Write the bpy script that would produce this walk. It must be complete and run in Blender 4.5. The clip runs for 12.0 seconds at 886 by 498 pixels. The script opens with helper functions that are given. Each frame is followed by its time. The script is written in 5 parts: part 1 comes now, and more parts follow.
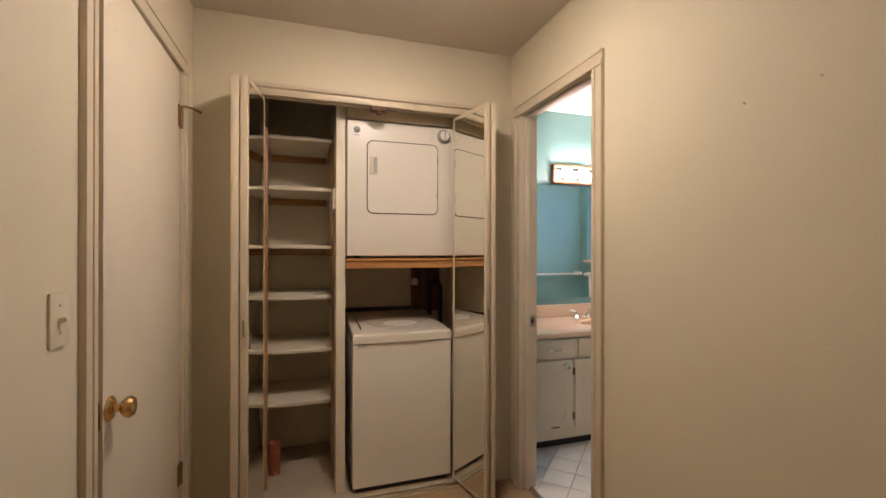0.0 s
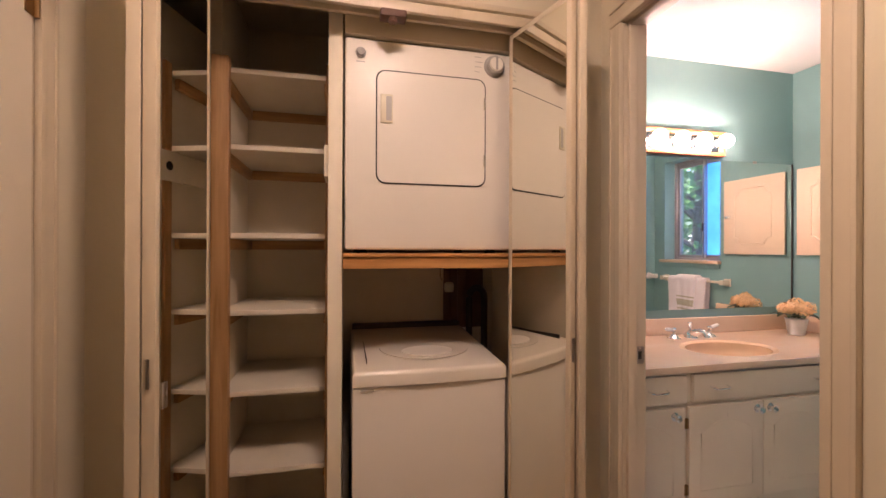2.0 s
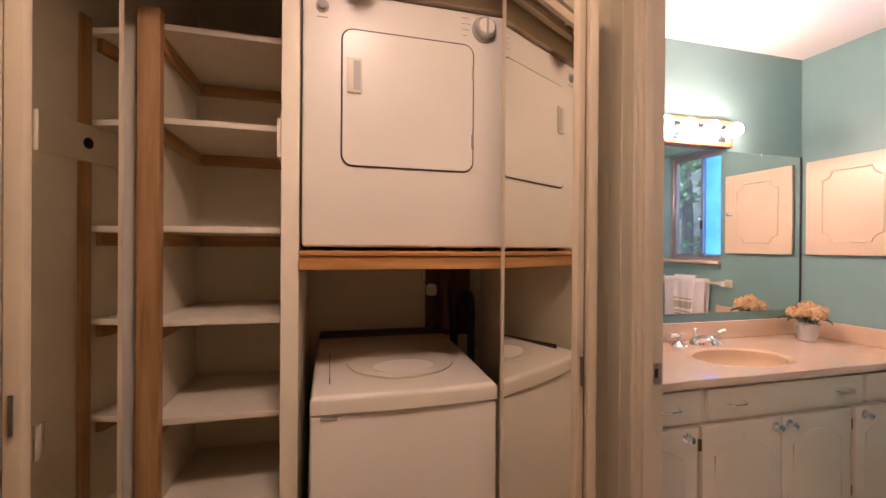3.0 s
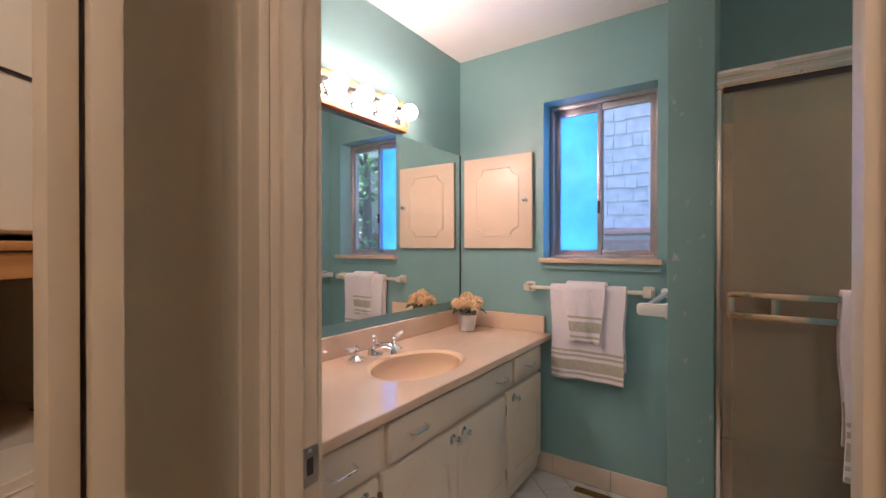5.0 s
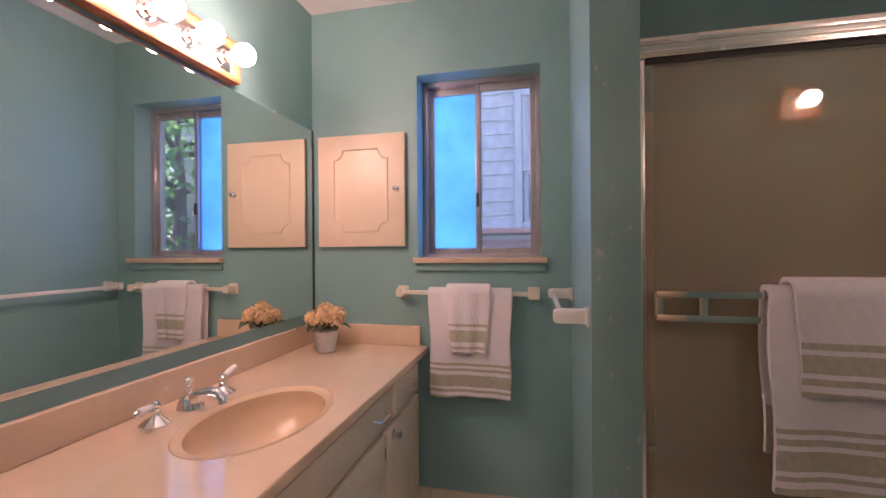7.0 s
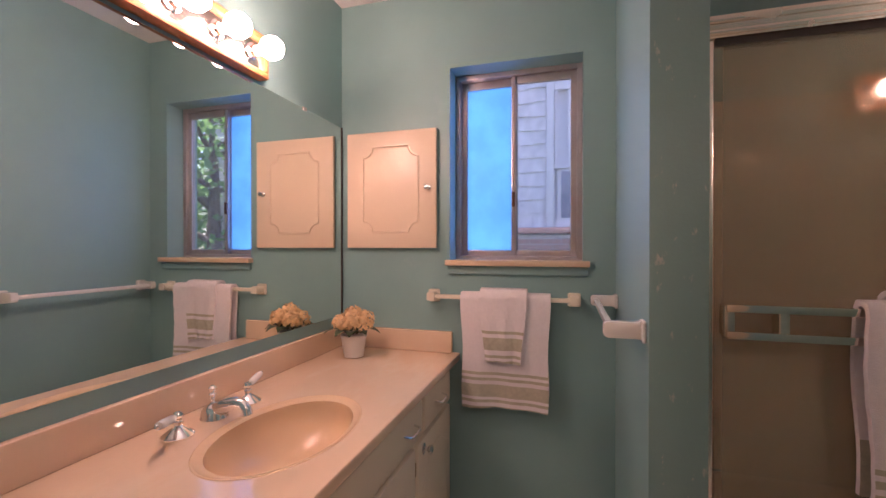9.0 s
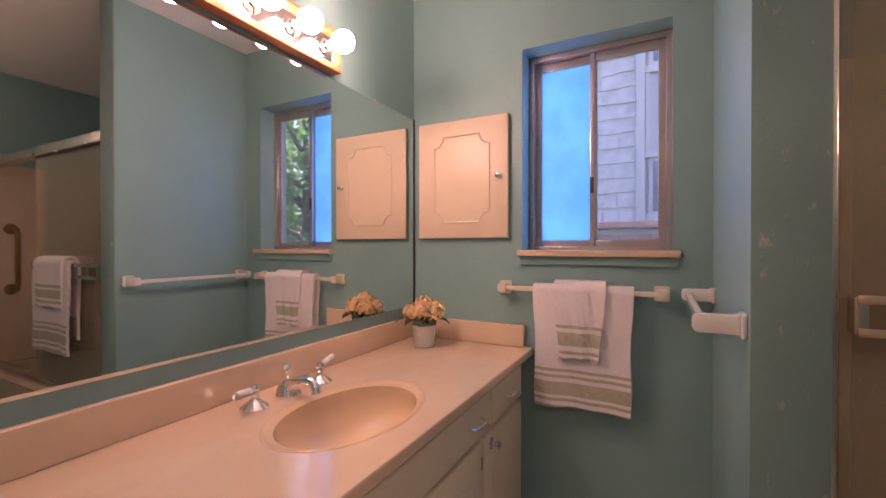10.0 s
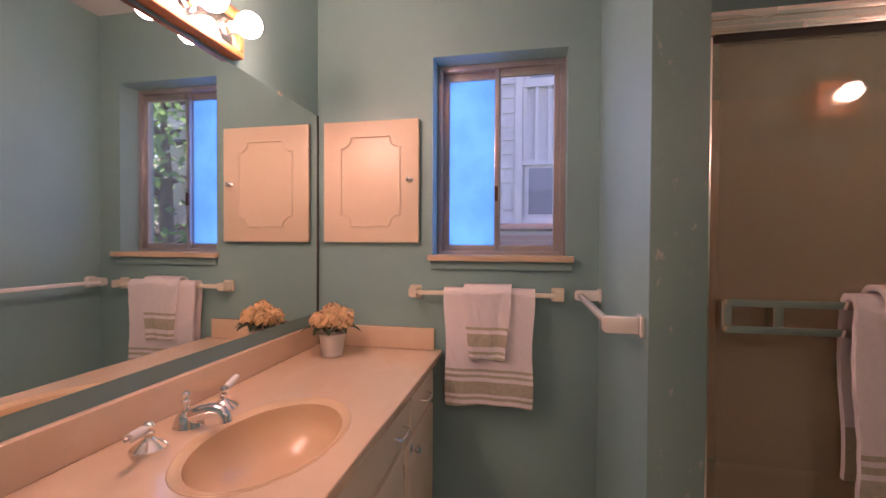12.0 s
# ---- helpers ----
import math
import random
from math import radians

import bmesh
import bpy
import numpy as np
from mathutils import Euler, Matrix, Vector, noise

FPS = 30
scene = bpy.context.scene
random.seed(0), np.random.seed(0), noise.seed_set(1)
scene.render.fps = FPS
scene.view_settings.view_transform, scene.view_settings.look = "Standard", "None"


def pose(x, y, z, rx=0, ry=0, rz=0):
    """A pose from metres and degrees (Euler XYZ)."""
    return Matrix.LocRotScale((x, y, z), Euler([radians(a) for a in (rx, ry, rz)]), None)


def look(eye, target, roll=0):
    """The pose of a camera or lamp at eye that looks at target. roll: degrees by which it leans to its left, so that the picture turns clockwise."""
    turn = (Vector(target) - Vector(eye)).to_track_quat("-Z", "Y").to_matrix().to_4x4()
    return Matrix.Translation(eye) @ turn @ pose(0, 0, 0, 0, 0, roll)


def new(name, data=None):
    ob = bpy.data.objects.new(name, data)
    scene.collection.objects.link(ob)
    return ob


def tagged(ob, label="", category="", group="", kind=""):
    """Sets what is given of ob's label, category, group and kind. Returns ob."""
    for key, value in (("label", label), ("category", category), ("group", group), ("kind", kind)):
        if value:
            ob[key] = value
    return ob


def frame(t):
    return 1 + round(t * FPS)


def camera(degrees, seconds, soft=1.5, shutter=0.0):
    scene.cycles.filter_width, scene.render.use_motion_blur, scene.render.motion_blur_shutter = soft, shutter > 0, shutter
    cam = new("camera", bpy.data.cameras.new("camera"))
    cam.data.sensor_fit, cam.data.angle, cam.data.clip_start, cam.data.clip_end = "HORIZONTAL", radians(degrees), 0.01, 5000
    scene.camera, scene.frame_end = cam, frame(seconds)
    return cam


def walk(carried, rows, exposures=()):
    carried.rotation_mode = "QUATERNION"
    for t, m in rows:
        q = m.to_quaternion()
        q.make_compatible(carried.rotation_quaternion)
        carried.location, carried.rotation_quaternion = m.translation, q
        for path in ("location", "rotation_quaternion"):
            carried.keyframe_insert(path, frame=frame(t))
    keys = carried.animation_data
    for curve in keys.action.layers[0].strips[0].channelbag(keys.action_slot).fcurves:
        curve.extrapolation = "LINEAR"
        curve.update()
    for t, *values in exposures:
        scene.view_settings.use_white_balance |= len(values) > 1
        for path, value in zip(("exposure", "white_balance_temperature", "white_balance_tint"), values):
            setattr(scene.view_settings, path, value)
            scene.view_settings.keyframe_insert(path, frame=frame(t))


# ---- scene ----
cam = camera(93.18, 12.0)
# seconds, x, y, z, yaw, pitch, roll
ROWS = [
    (0, -0.0000, -0.0000, 1.2990, -17.70, 0.07, -0.08),
    (0.5, 0.0833, 0.2745, 1.2967, -16.93, -0.08, -0.10),
    (1, 0.1262, 0.4840, 1.2771, -15.65, -0.01, -0.12),
    (1.5, 0.1503, 0.6576, 1.2719, -14.30, 0.11, -0.11),
    (2, 0.1907, 0.8065, 1.2649, -13.23, 0.03, -0.21),
    (2.5, 0.2314, 0.9459, 1.2461, -12.85, 0.34, -0.00),
    (2.7, 0.2468, 0.9850, 1.2512, -12.98, 0.04, -0.13),
    (4.3, 0.4854, 1.3329, 1.2747, -41.91, -0.19, 0.08),
    (4.5, 0.5567, 1.3824, 1.2723, -46.14, -0.33, -0.05),
    (5, 0.7532, 1.5030, 1.2424, -55.43, -0.27, 0.01),
    (5.5, 0.8881, 1.5904, 1.2388, -63.33, -0.40, -0.17),
    (6, 0.9747, 1.6604, 1.2456, -69.56, -0.38, -0.11),
    (6.5, 1.0364, 1.7347, 1.2392, -74.29, -0.31, -0.25),
    (6.7, 1.0672, 1.7664, 1.2246, -75.63, -0.16, 0.13),
    (8.3, 1.1104, 1.8991, 1.2241, -79.75, -0.16, -0.10),
    (8.5, 1.1319, 1.8943, 1.2384, -78.57, -0.33, -0.16),
    (9, 1.1724, 1.8602, 1.2411, -73.50, -0.31, -0.00),
    (9.5, 1.2060, 1.8437, 1.2186, -67.54, -0.39, 0.03),
    (10, 1.2320, 1.8296, 1.2001, -62.32, -0.41, 0.04),
    (10.5, 1.2496, 1.8141, 1.1902, -59.58, -0.45, -0.07),
    (11, 1.2488, 1.8363, 1.1906, -60.84, -0.61, -0.10),
    (11.5, 1.2085, 1.8860, 1.2272, -67.63, -0.75, -0.20),
    (12, 1.1953, 1.9597, 1.2356, -78.70, -0.86, -0.29),
]
EXPOSURES = [(0.0, 2.1, 5150, 18), (1.5, 2.12, 5550, 31), (2.7, 2.15, 5800, 39), (4.3, 1.85, 5400, 32), (5.0, 1.85, 5350, 30), (5.5, 1.8, 5350, 30), (6.0, 1.74, 5500, 35), (6.5, 1.65, 5650, 40), (9.0, 1.52, 6050, 49), (12.0, 1.48, 6450, 56)]
walk(cam, [(t, pose(x, y, z, 90 + pitch, roll, yaw)) for t, x, y, z, yaw, pitch, roll in ROWS], EXPOSURES)

# ---- world and lights ----
world = bpy.data.worlds.new("sky")
scene.world = world
world.use_nodes = True
sky = world.node_tree.nodes.new("ShaderNodeTexSky")
sky.sky_type = "NISHITA"
sky.sun_disc = False
sky.sun_elevation = radians(50)
sky.sun_rotation = radians(181)
world.node_tree.links.new(sky.outputs[0], world.node_tree.nodes["Background"].inputs[0])
world.node_tree.nodes["Background"].inputs[1].default_value = 0.15
sun = new("sun", bpy.data.lights.new("sun", "SUN"))
sun.data.energy, sun.data.angle, sun.data.color = 5.0, radians(0.5), (1.0, 0.95, 0.88)
sun.matrix_world = look((0, 0, 20), (-6 * math.sin(radians(181)), -6 * math.cos(radians(181)), 20 - 7.2))
# blue area lamp added behind the frosted half of the window, for sky light
daylight = new("window_sky_lamp", bpy.data.lights.new("window_sky_lamp", "AREA"))
daylight.data.shape, daylight.data.size, daylight.data.size_y = "RECTANGLE", 0.24, 0.80
daylight.data.energy, daylight.data.color = 0.50, (0.28, 0.57, 0.95)
daylight.matrix_world = look((3.160, 2.218, 1.61), (2.0, 2.218, 1.61))
HALL_LAMP = 21.0
BULB = 29.0
BULB_LIGHT = (1.0, 0.70, 0.46)
HALL_LIGHT = (1.0, 0.76, 0.48)


# ---- materials ----
def material(name, color, rough=0.5, metal=0.0, vary=0.06, scale=6.0, bump=0.0, bump_scale=60.0, coat=0.0, spec=0.5, fine=0.0):
    """A surface with broad and fine variation of its colour, and a fine relief."""
    m = bpy.data.materials.new(name)
    m.use_nodes = True
    n, l = m.node_tree.nodes, m.node_tree.links
    b = n["Principled BSDF"]
    b.inputs["Roughness"].default_value, b.inputs["Metallic"].default_value = rough, metal
    b.inputs["Coat Weight"].default_value = coat
    b.inputs["Specular IOR Level"].default_value = spec
    tex = n.new("ShaderNodeTexCoord")
    a = n.new("ShaderNodeTexNoise")
    a.inputs["Scale"].default_value, a.inputs["Detail"].default_value = scale, 6
    l.new(tex.outputs["Object"], a.inputs["Vector"])
    r = n.new("ShaderNodeValToRGB")
    r.color_ramp.elements[0].position, r.color_ramp.elements[1].position = 0.3, 0.7
    r.color_ramp.elements[0].color = (*[c * (1 - vary) for c in color], 1)
    r.color_ramp.elements[1].color = (*[min(1, c * (1 + vary)) for c in color], 1)
    l.new(a.outputs["Fac"], r.inputs["Fac"])
    l.new(r.outputs["Color"], b.inputs["Base Color"])
    rr = n.new("ShaderNodeMapRange")
    rr.inputs["To Min"].default_value, rr.inputs["To Max"].default_value = max(0.02, rough * 0.85), min(1, rough * 1.15)
    l.new(a.outputs["Fac"], rr.inputs["Value"])
    l.new(rr.outputs["Result"], b.inputs["Roughness"])
    if bump:
        f = n.new("ShaderNodeTexNoise")
        f.inputs["Scale"].default_value, f.inputs["Detail"].default_value = bump_scale, 3
        l.new(tex.outputs["Object"], f.inputs["Vector"])
        u = n.new("ShaderNodeBump")
        u.inputs["Strength"].default_value, u.inputs["Distance"].default_value = bump, 0.002
        l.new(f.outputs["Fac"], u.inputs["Height"])
        l.new(u.outputs["Normal"], b.inputs["Normal"])
    return m


def wood(name, dark, light, along, rough=0.45, scale=9.0):
    """Wood with its grain along one axis (0, 1 or 2)."""
    m = material(name, light, rough, bump=0.15, bump_scale=90)
    n, l = m.node_tree.nodes, m.node_tree.links
    tex = n.new("ShaderNodeTexCoord")
    mp = n.new("ShaderNodeMapping")
    s = [scale * 3] * 3
    s[along] = scale * 0.16
    mp.inputs["Scale"].default_value = s
    a = n.new("ShaderNodeTexNoise")
    a.inputs["Scale"].default_value, a.inputs["Detail"].default_value, a.inputs["Distortion"].default_value = 1.6, 7, 0.6
    r = n.new("ShaderNodeValToRGB")
    r.color_ramp.elements[0].position, r.color_ramp.elements[1].position = 0.32, 0.68
    r.color_ramp.elements[0].color, r.color_ramp.elements[1].color = (*dark, 1), (*light, 1)
    l.new(tex.outputs["Object"], mp.inputs["Vector"])
    l.new(mp.outputs["Vector"], a.inputs["Vector"])
    l.new(a.outputs["Fac"], r.inputs["Fac"])
    l.new(r.outputs["Color"], n["Principled BSDF"].inputs["Base Color"])
    return m


def worn(m, color, low=0.62, high=0.72, scale=3.0, stretch=(1, 1, 1)):
    """Adds scuffs of another colour with a shape of their own."""
    n, l = m.node_tree.nodes, m.node_tree.links
    b = n["Principled BSDF"]
    old = b.inputs["Base Color"].links[0].from_socket
    tex = n.new("ShaderNodeTexCoord")
    mp = n.new("ShaderNodeMapping")
    mp.inputs["Scale"].default_value = stretch
    a = n.new("ShaderNodeTexNoise")
    a.inputs["Scale"].default_value, a.inputs["Detail"].default_value, a.inputs["Roughness"].default_value = scale, 9, 0.65
    r = n.new("ShaderNodeMapRange")
    r.inputs["From Min"].default_value, r.inputs["From Max"].default_value = low, high
    x = n.new("ShaderNodeMix")
    x.data_type = "RGBA"
    x.inputs["B"].default_value = (*color, 1)
    l.new(tex.outputs["Object"], mp.inputs["Vector"])
    l.new(mp.outputs["Vector"], a.inputs["Vector"])
    l.new(a.outputs["Fac"], r.inputs["Value"])
    l.new(r.outputs["Result"], x.inputs["Factor"])
    l.new(old, x.inputs["A"])
    l.new(x.outputs["Result"], b.inputs["Base Color"])
    return m


def glow(name, color, strength):
    m = bpy.data.materials.new(name)
    m.use_nodes = True
    b = m.node_tree.nodes["Principled BSDF"]
    b.inputs["Base Color"].default_value = (0.9, 0.9, 0.9, 1)
    b.inputs["Emission Color"].default_value = (*color, 1)
    b.inputs["Emission Strength"].default_value = strength
    return m


def pane(name, color, rough=0.0, gloss=0.1, scatter=0.0, diffuse_lift=None):
    """Thin glass: light goes straight through, tinted, with a mirror gloss on top; scatter frosts it."""
    m = bpy.data.materials.new(name)
    m.use_nodes = True
    n, l = m.node_tree.nodes, m.node_tree.links
    n.remove(n["Principled BSDF"])
    t = n.new("ShaderNodeBsdfTransparent")
    t.inputs["Color"].default_value = (*color, 1)
    body = t.outputs[0]
    if scatter:
        s = n.new("ShaderNodeBsdfTranslucent")
        ns = n.new("ShaderNodeTexNoise")
        ns.inputs["Scale"].default_value, ns.inputs["Detail"].default_value = 7, 6
        co = n.new("ShaderNodeTexCoord")
        l.new(co.outputs["Object"], ns.inputs["Vector"])
        rp = n.new("ShaderNodeValToRGB")
        rp.color_ramp.elements[0].position, rp.color_ramp.elements[1].position = 0.36, 0.64
        rp.color_ramp.elements[0].color = (*[c * 0.84 for c in color], 1)
        rp.color_ramp.elements[1].color = (*color, 1)
        l.new(ns.outputs["Fac"], rp.inputs["Fac"])
        l.new(rp.outputs["Color"], s.inputs["Color"])
        x = n.new("ShaderNodeMixShader")
        x.inputs[0].default_value = scatter
        l.new(body, x.inputs[1])
        l.new(s.outputs[0], x.inputs[2])
        body = x.outputs[0]
    if diffuse_lift:
        d = n.new("ShaderNodeBsdfDiffuse")
        d.inputs["Color"].default_value = (*diffuse_lift, 1)
        x = n.new("ShaderNodeMixShader")
        x.inputs[0].default_value = 0.27
        l.new(body, x.inputs[1])
        l.new(d.outputs[0], x.inputs[2])
        body = x.outputs[0]
    g = n.new("ShaderNodeBsdfGlossy")
    g.inputs["Roughness"].default_value = rough
    f = n.new("ShaderNodeLayerWeight")
    f.inputs["Blend"].default_value = 0.5
    w = n.new("ShaderNodeMath")
    w.operation = "POWER"
    w.inputs[1].default_value = 4.0
    l.new(f.outputs["Facing"], w.inputs[0])
    k = n.new("ShaderNodeMath")
    k.operation = "MULTIPLY_ADD"
    k.inputs[1].default_value, k.inputs[2].default_value = 0.7, 0.025 + gloss
    l.new(w.outputs[0], k.inputs[0])
    y = n.new("ShaderNodeMixShader")
    l.new(k.outputs[0], y.inputs[0])
    l.new(body, y.inputs[1])
    l.new(g.outputs[0], y.inputs[2])
    l.new(y.outputs[0], n["Material Output"].inputs["Surface"])
    return m


CREAM_WALL = worn(material("cream_wall_paint", (0.67, 0.60, 0.44), 0.75, vary=0.03, scale=2, bump=0.25, bump_scale=140), (0.62, 0.54, 0.42), 0.66, 0.80, 1.5)
HALL_CEILING = material("hall_ceiling_paint", (0.62, 0.56, 0.46), 0.85, vary=0.05, scale=3, bump=0.6, bump_scale=180)
TRIM_PAINT = worn(material("tan_trim_paint", (0.62, 0.53, 0.38), 0.42, vary=0.05, scale=5, bump=0.1, bump_scale=80), (0.53, 0.44, 0.31), 0.64, 0.74, 3, (2, 2, 0.6))
JAMB_PAINT = worn(material("cream_jamb_paint", (0.60, 0.51, 0.37), 0.42, vary=0.05, scale=5, bump=0.1), (0.62, 0.53, 0.40), 0.64, 0.74, 3, (2, 2, 0.6))
DOOR_PAINT = worn(material("cream_door_paint", (0.70, 0.62, 0.48), 0.5, vary=0.04, scale=3, bump=0.1), (0.6, 0.52, 0.39), 0.6, 0.75, 2.5)
TEAL_WALL = worn(material("teal_wall_paint", (0.235, 0.405, 0.395), 0.42, vary=0.05, scale=2.5, bump=0.2, bump_scale=120), (0.30, 0.46, 0.45), 0.66, 0.82, 2.2)
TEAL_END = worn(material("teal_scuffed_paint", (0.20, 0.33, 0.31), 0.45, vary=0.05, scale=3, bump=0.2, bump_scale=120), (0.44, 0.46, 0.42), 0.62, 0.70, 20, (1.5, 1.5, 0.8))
BATH_CEILING = material("white_ceiling_paint", (0.80, 0.78, 0.75), 0.8, vary=0.02, scale=2, bump=0.3, bump_scale=150)
CARPET = worn(material("tan_carpet", (0.36, 0.25, 0.13), 0.95, vary=0.2, scale=60, bump=0.8, bump_scale=400), (0.26, 0.18, 0.09), 0.5, 0.7, 4)
VINYL = worn(material("closet_vinyl", (0.50, 0.42, 0.30), 0.6, vary=0.08, scale=6), (0.36, 0.24, 0.12), 0.58, 0.7, 5)
TILE = material("white_floor_tile", (0.74, 0.72, 0.68), 0.25, vary=0.05, scale=4, bump=0.05)
GROUT = material("grey_grout", (0.34, 0.31, 0.27), 0.9, vary=0.15, scale=30)
BASE_TILE = material("cream_base_tile", (0.72, 0.60, 0.46), 0.3, vary=0.04, scale=5)
APPLIANCE = material("white_enamel", (0.80, 0.75, 0.66), 0.34, vary=0.015, scale=3, bump=0.04, bump_scale=25, coat=0.06)
APPLIANCE_TOP = material("ivory_enamel_top", (0.78, 0.72, 0.61), 0.25, vary=0.02, scale=3, coat=0.2)
GASKET = material("dark_gasket", (0.05, 0.045, 0.04), 0.7)
GREY_PLASTIC = material("grey_plastic", (0.42, 0.40, 0.37), 0.4, vary=0.05)
PALE_PLASTIC = material("ivory_plastic", (0.68, 0.62, 0.46), 0.4, vary=0.04)
# Closet base colours lifted to make up for the little light in there.
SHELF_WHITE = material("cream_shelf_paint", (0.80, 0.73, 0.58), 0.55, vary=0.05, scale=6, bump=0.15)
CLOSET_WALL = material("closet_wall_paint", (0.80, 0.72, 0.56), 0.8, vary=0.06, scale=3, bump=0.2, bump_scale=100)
PINE_X = wood("pine_board_x", (0.36, 0.19, 0.065), (0.58, 0.35, 0.15), 0)
PINE_Y = wood("pine_board_y", (0.36, 0.19, 0.065), (0.58, 0.35, 0.15), 1)
PINE_Z = wood("pine_board_z", (0.36, 0.19, 0.065), (0.56, 0.33, 0.14), 2)
OAK = wood("orange_oak", (0.42, 0.19, 0.05), (0.62, 0.33, 0.11), 0, 0.32)
OAK_FRAME = wood("light_bar_oak", (0.26, 0.085, 0.025), (0.42, 0.16, 0.05), 0, 0.4)
SILL_WOOD = wood("window_sill_wood", (0.60, 0.42, 0.27), (0.74, 0.56, 0.38), 1, 0.4)
MIRROR = material("silver_mirror", (0.86, 0.88, 0.86), 0.012, 1.0, vary=0.0)
DOOR_MIRROR = material("closet_mirror", (0.80, 0.79, 0.72), 0.015, 1.0, vary=0.01)
CHROME = material("chrome", (0.82, 0.82, 0.82), 0.12, 1.0, vary=0.02)
ALUMINIUM = material("shower_aluminium", (0.74, 0.69, 0.60), 0.26, 1.0, vary=0.04, scale=12)
POLISHED = material("polished_aluminium", (0.80, 0.73, 0.63), 0.07, 1.0, vary=0.03, scale=12)
BRASS = material("polished_brass", (0.72, 0.50, 0.20), 0.2, 1.0, vary=0.08, scale=20)
OLD_BRASS = material("tarnished_brass", (0.30, 0.19, 0.08), 0.45, 1.0, vary=0.2, scale=30)
LIGHT_PLATE = material("light_bar_plate", (0.66, 0.60, 0.56), 0.16, 1.0, vary=0.02)
DARK_PIPE = material("dark_brown_pipe", (0.12, 0.055, 0.03), 0.6, vary=0.2, scale=15)
STEEL = material("dull_steel", (0.45, 0.42, 0.38), 0.4, 1.0, vary=0.1, scale=30)
MARBLE = worn(material("peach_cultured_marble", (0.76, 0.56, 0.39), 0.10, vary=0.03, scale=3, coat=0.5), (0.80, 0.64, 0.48), 0.52, 0.72, 2.2, (1, 2.4, 1))
# Marble tone taken deeper: the bowl's inner shade is in this colour.
BOWL_SHADED = material("peach_bowl_shaded", (0.71, 0.50, 0.31), 0.24, vary=0.02, scale=3, coat=0.1)
VANITY = worn(material("cream_vanity_paint", (0.70, 0.61, 0.47), 0.4, vary=0.04, scale=4, bump=0.12), (0.45, 0.38, 0.27), 0.66, 0.74, 6, (2, 2, 0.7))
MED_CABINET = material("cream_cabinet_paint", (0.78, 0.62, 0.45), 0.36, vary=0.03, scale=3, bump=0.1)
# Near-black that paints the shade in holes and recesses; also one paint chip.
SHADE_AND_CHIP_BLACK = material("shade_and_chip_black", (0.03, 0.028, 0.025), 0.9)
CERAMIC = material("white_ceramic", (0.80, 0.77, 0.72), 0.18, vary=0.02, coat=0.2)
BAR_PLASTIC = material("cream_bar", (0.78, 0.70, 0.56), 0.3, vary=0.03)
TERRY = material("white_terry", (0.86, 0.79, 0.80), 0.95, vary=0.025, scale=70, bump=0.9, bump_scale=500, spec=0.1)
SAGE = material("sage_band", (0.52, 0.48, 0.37), 0.95, vary=0.1, scale=60, bump=0.7, bump_scale=400, spec=0.1)
WIN_FRAME = material("bronze_aluminium", (0.52, 0.47, 0.47), 0.30, 0.7, vary=0.08, scale=10)
CLEAR = pane("hazy_clear_glass", (0.93, 0.96, 0.97), 0.0, 0.0, 0.11)
FROST = pane("frosted_glass", (0.38, 0.64, 0.80), 0.25, 0.0, 0.92)
# Tan diffuse share mixed in: brightens the panel where little light reaches it.
BRONZE_GLASS = pane("bronze_glass", (0.93, 0.89, 0.83), 0.03, 0.02, 0.0, (0.54, 0.50, 0.36))
SURROUND = material("tan_tub_surround", (0.78, 0.63, 0.47), 0.25, vary=0.04, scale=3)
TUB = material("tan_tub", (0.60, 0.46, 0.34), 0.18, vary=0.03, coat=0.2)
BULB_GLOW = glow("lit_bulb", BULB_LIGHT, BULB)
SCONCE_GLOW = glow("lit_sconce_bulb", BULB_LIGHT, BULB * 1.4)
LAMP_GLOW = glow("lit_lamp_bowl", HALL_LIGHT, HALL_LAMP)
POT = material("white_pot", (0.74, 0.70, 0.66), 0.5, vary=0.04, scale=20, bump=0.2)
PETAL = material("peach_petals", (0.86, 0.56, 0.28), 0.7, vary=0.14, scale=40)
LEAF = material("dark_leaves", (0.05, 0.075, 0.035), 0.5, vary=0.3, scale=20)
RUST = worn(material("rusty_iron", (0.30, 0.09, 0.04), 0.8, vary=0.25, scale=25, bump=0.5), (0.42, 0.2, 0.1), 0.55, 0.65, 12)
HOSE = material("black_rubber", (0.025, 0.022, 0.02), 0.6)
# Cedar tone lifted to stand in for stronger daylight on the house.
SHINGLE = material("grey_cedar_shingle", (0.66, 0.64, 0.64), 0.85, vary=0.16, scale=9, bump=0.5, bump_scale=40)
HOUSE_TRIM = material("grey_house_trim", (0.66, 0.65, 0.66), 0.7, vary=0.05)
BRICK = material("red_brick", (0.40, 0.22, 0.18), 0.9, vary=0.2, scale=12, bump=0.4)
MORTAR = material("mortar", (0.45, 0.40, 0.36), 0.95, vary=0.1, scale=20)
# Reflected sky is put into the base colour as a lavender grey.
SKY_TONE_PANE = material("house_pane_sky_tone", (0.20, 0.22, 0.28), 0.08, vary=0.1)
GRASS = material("ground_grass", (0.07, 0.10, 0.04), 0.95, vary=0.4, scale=3, bump=0.6, bump_scale=20)
FOLIAGE = material("tree_foliage", (0.12, 0.25, 0.09), 0.6, vary=0.35, scale=2)
leaf_nodes, leaf_links = FOLIAGE.node_tree.nodes, FOLIAGE.node_tree.links
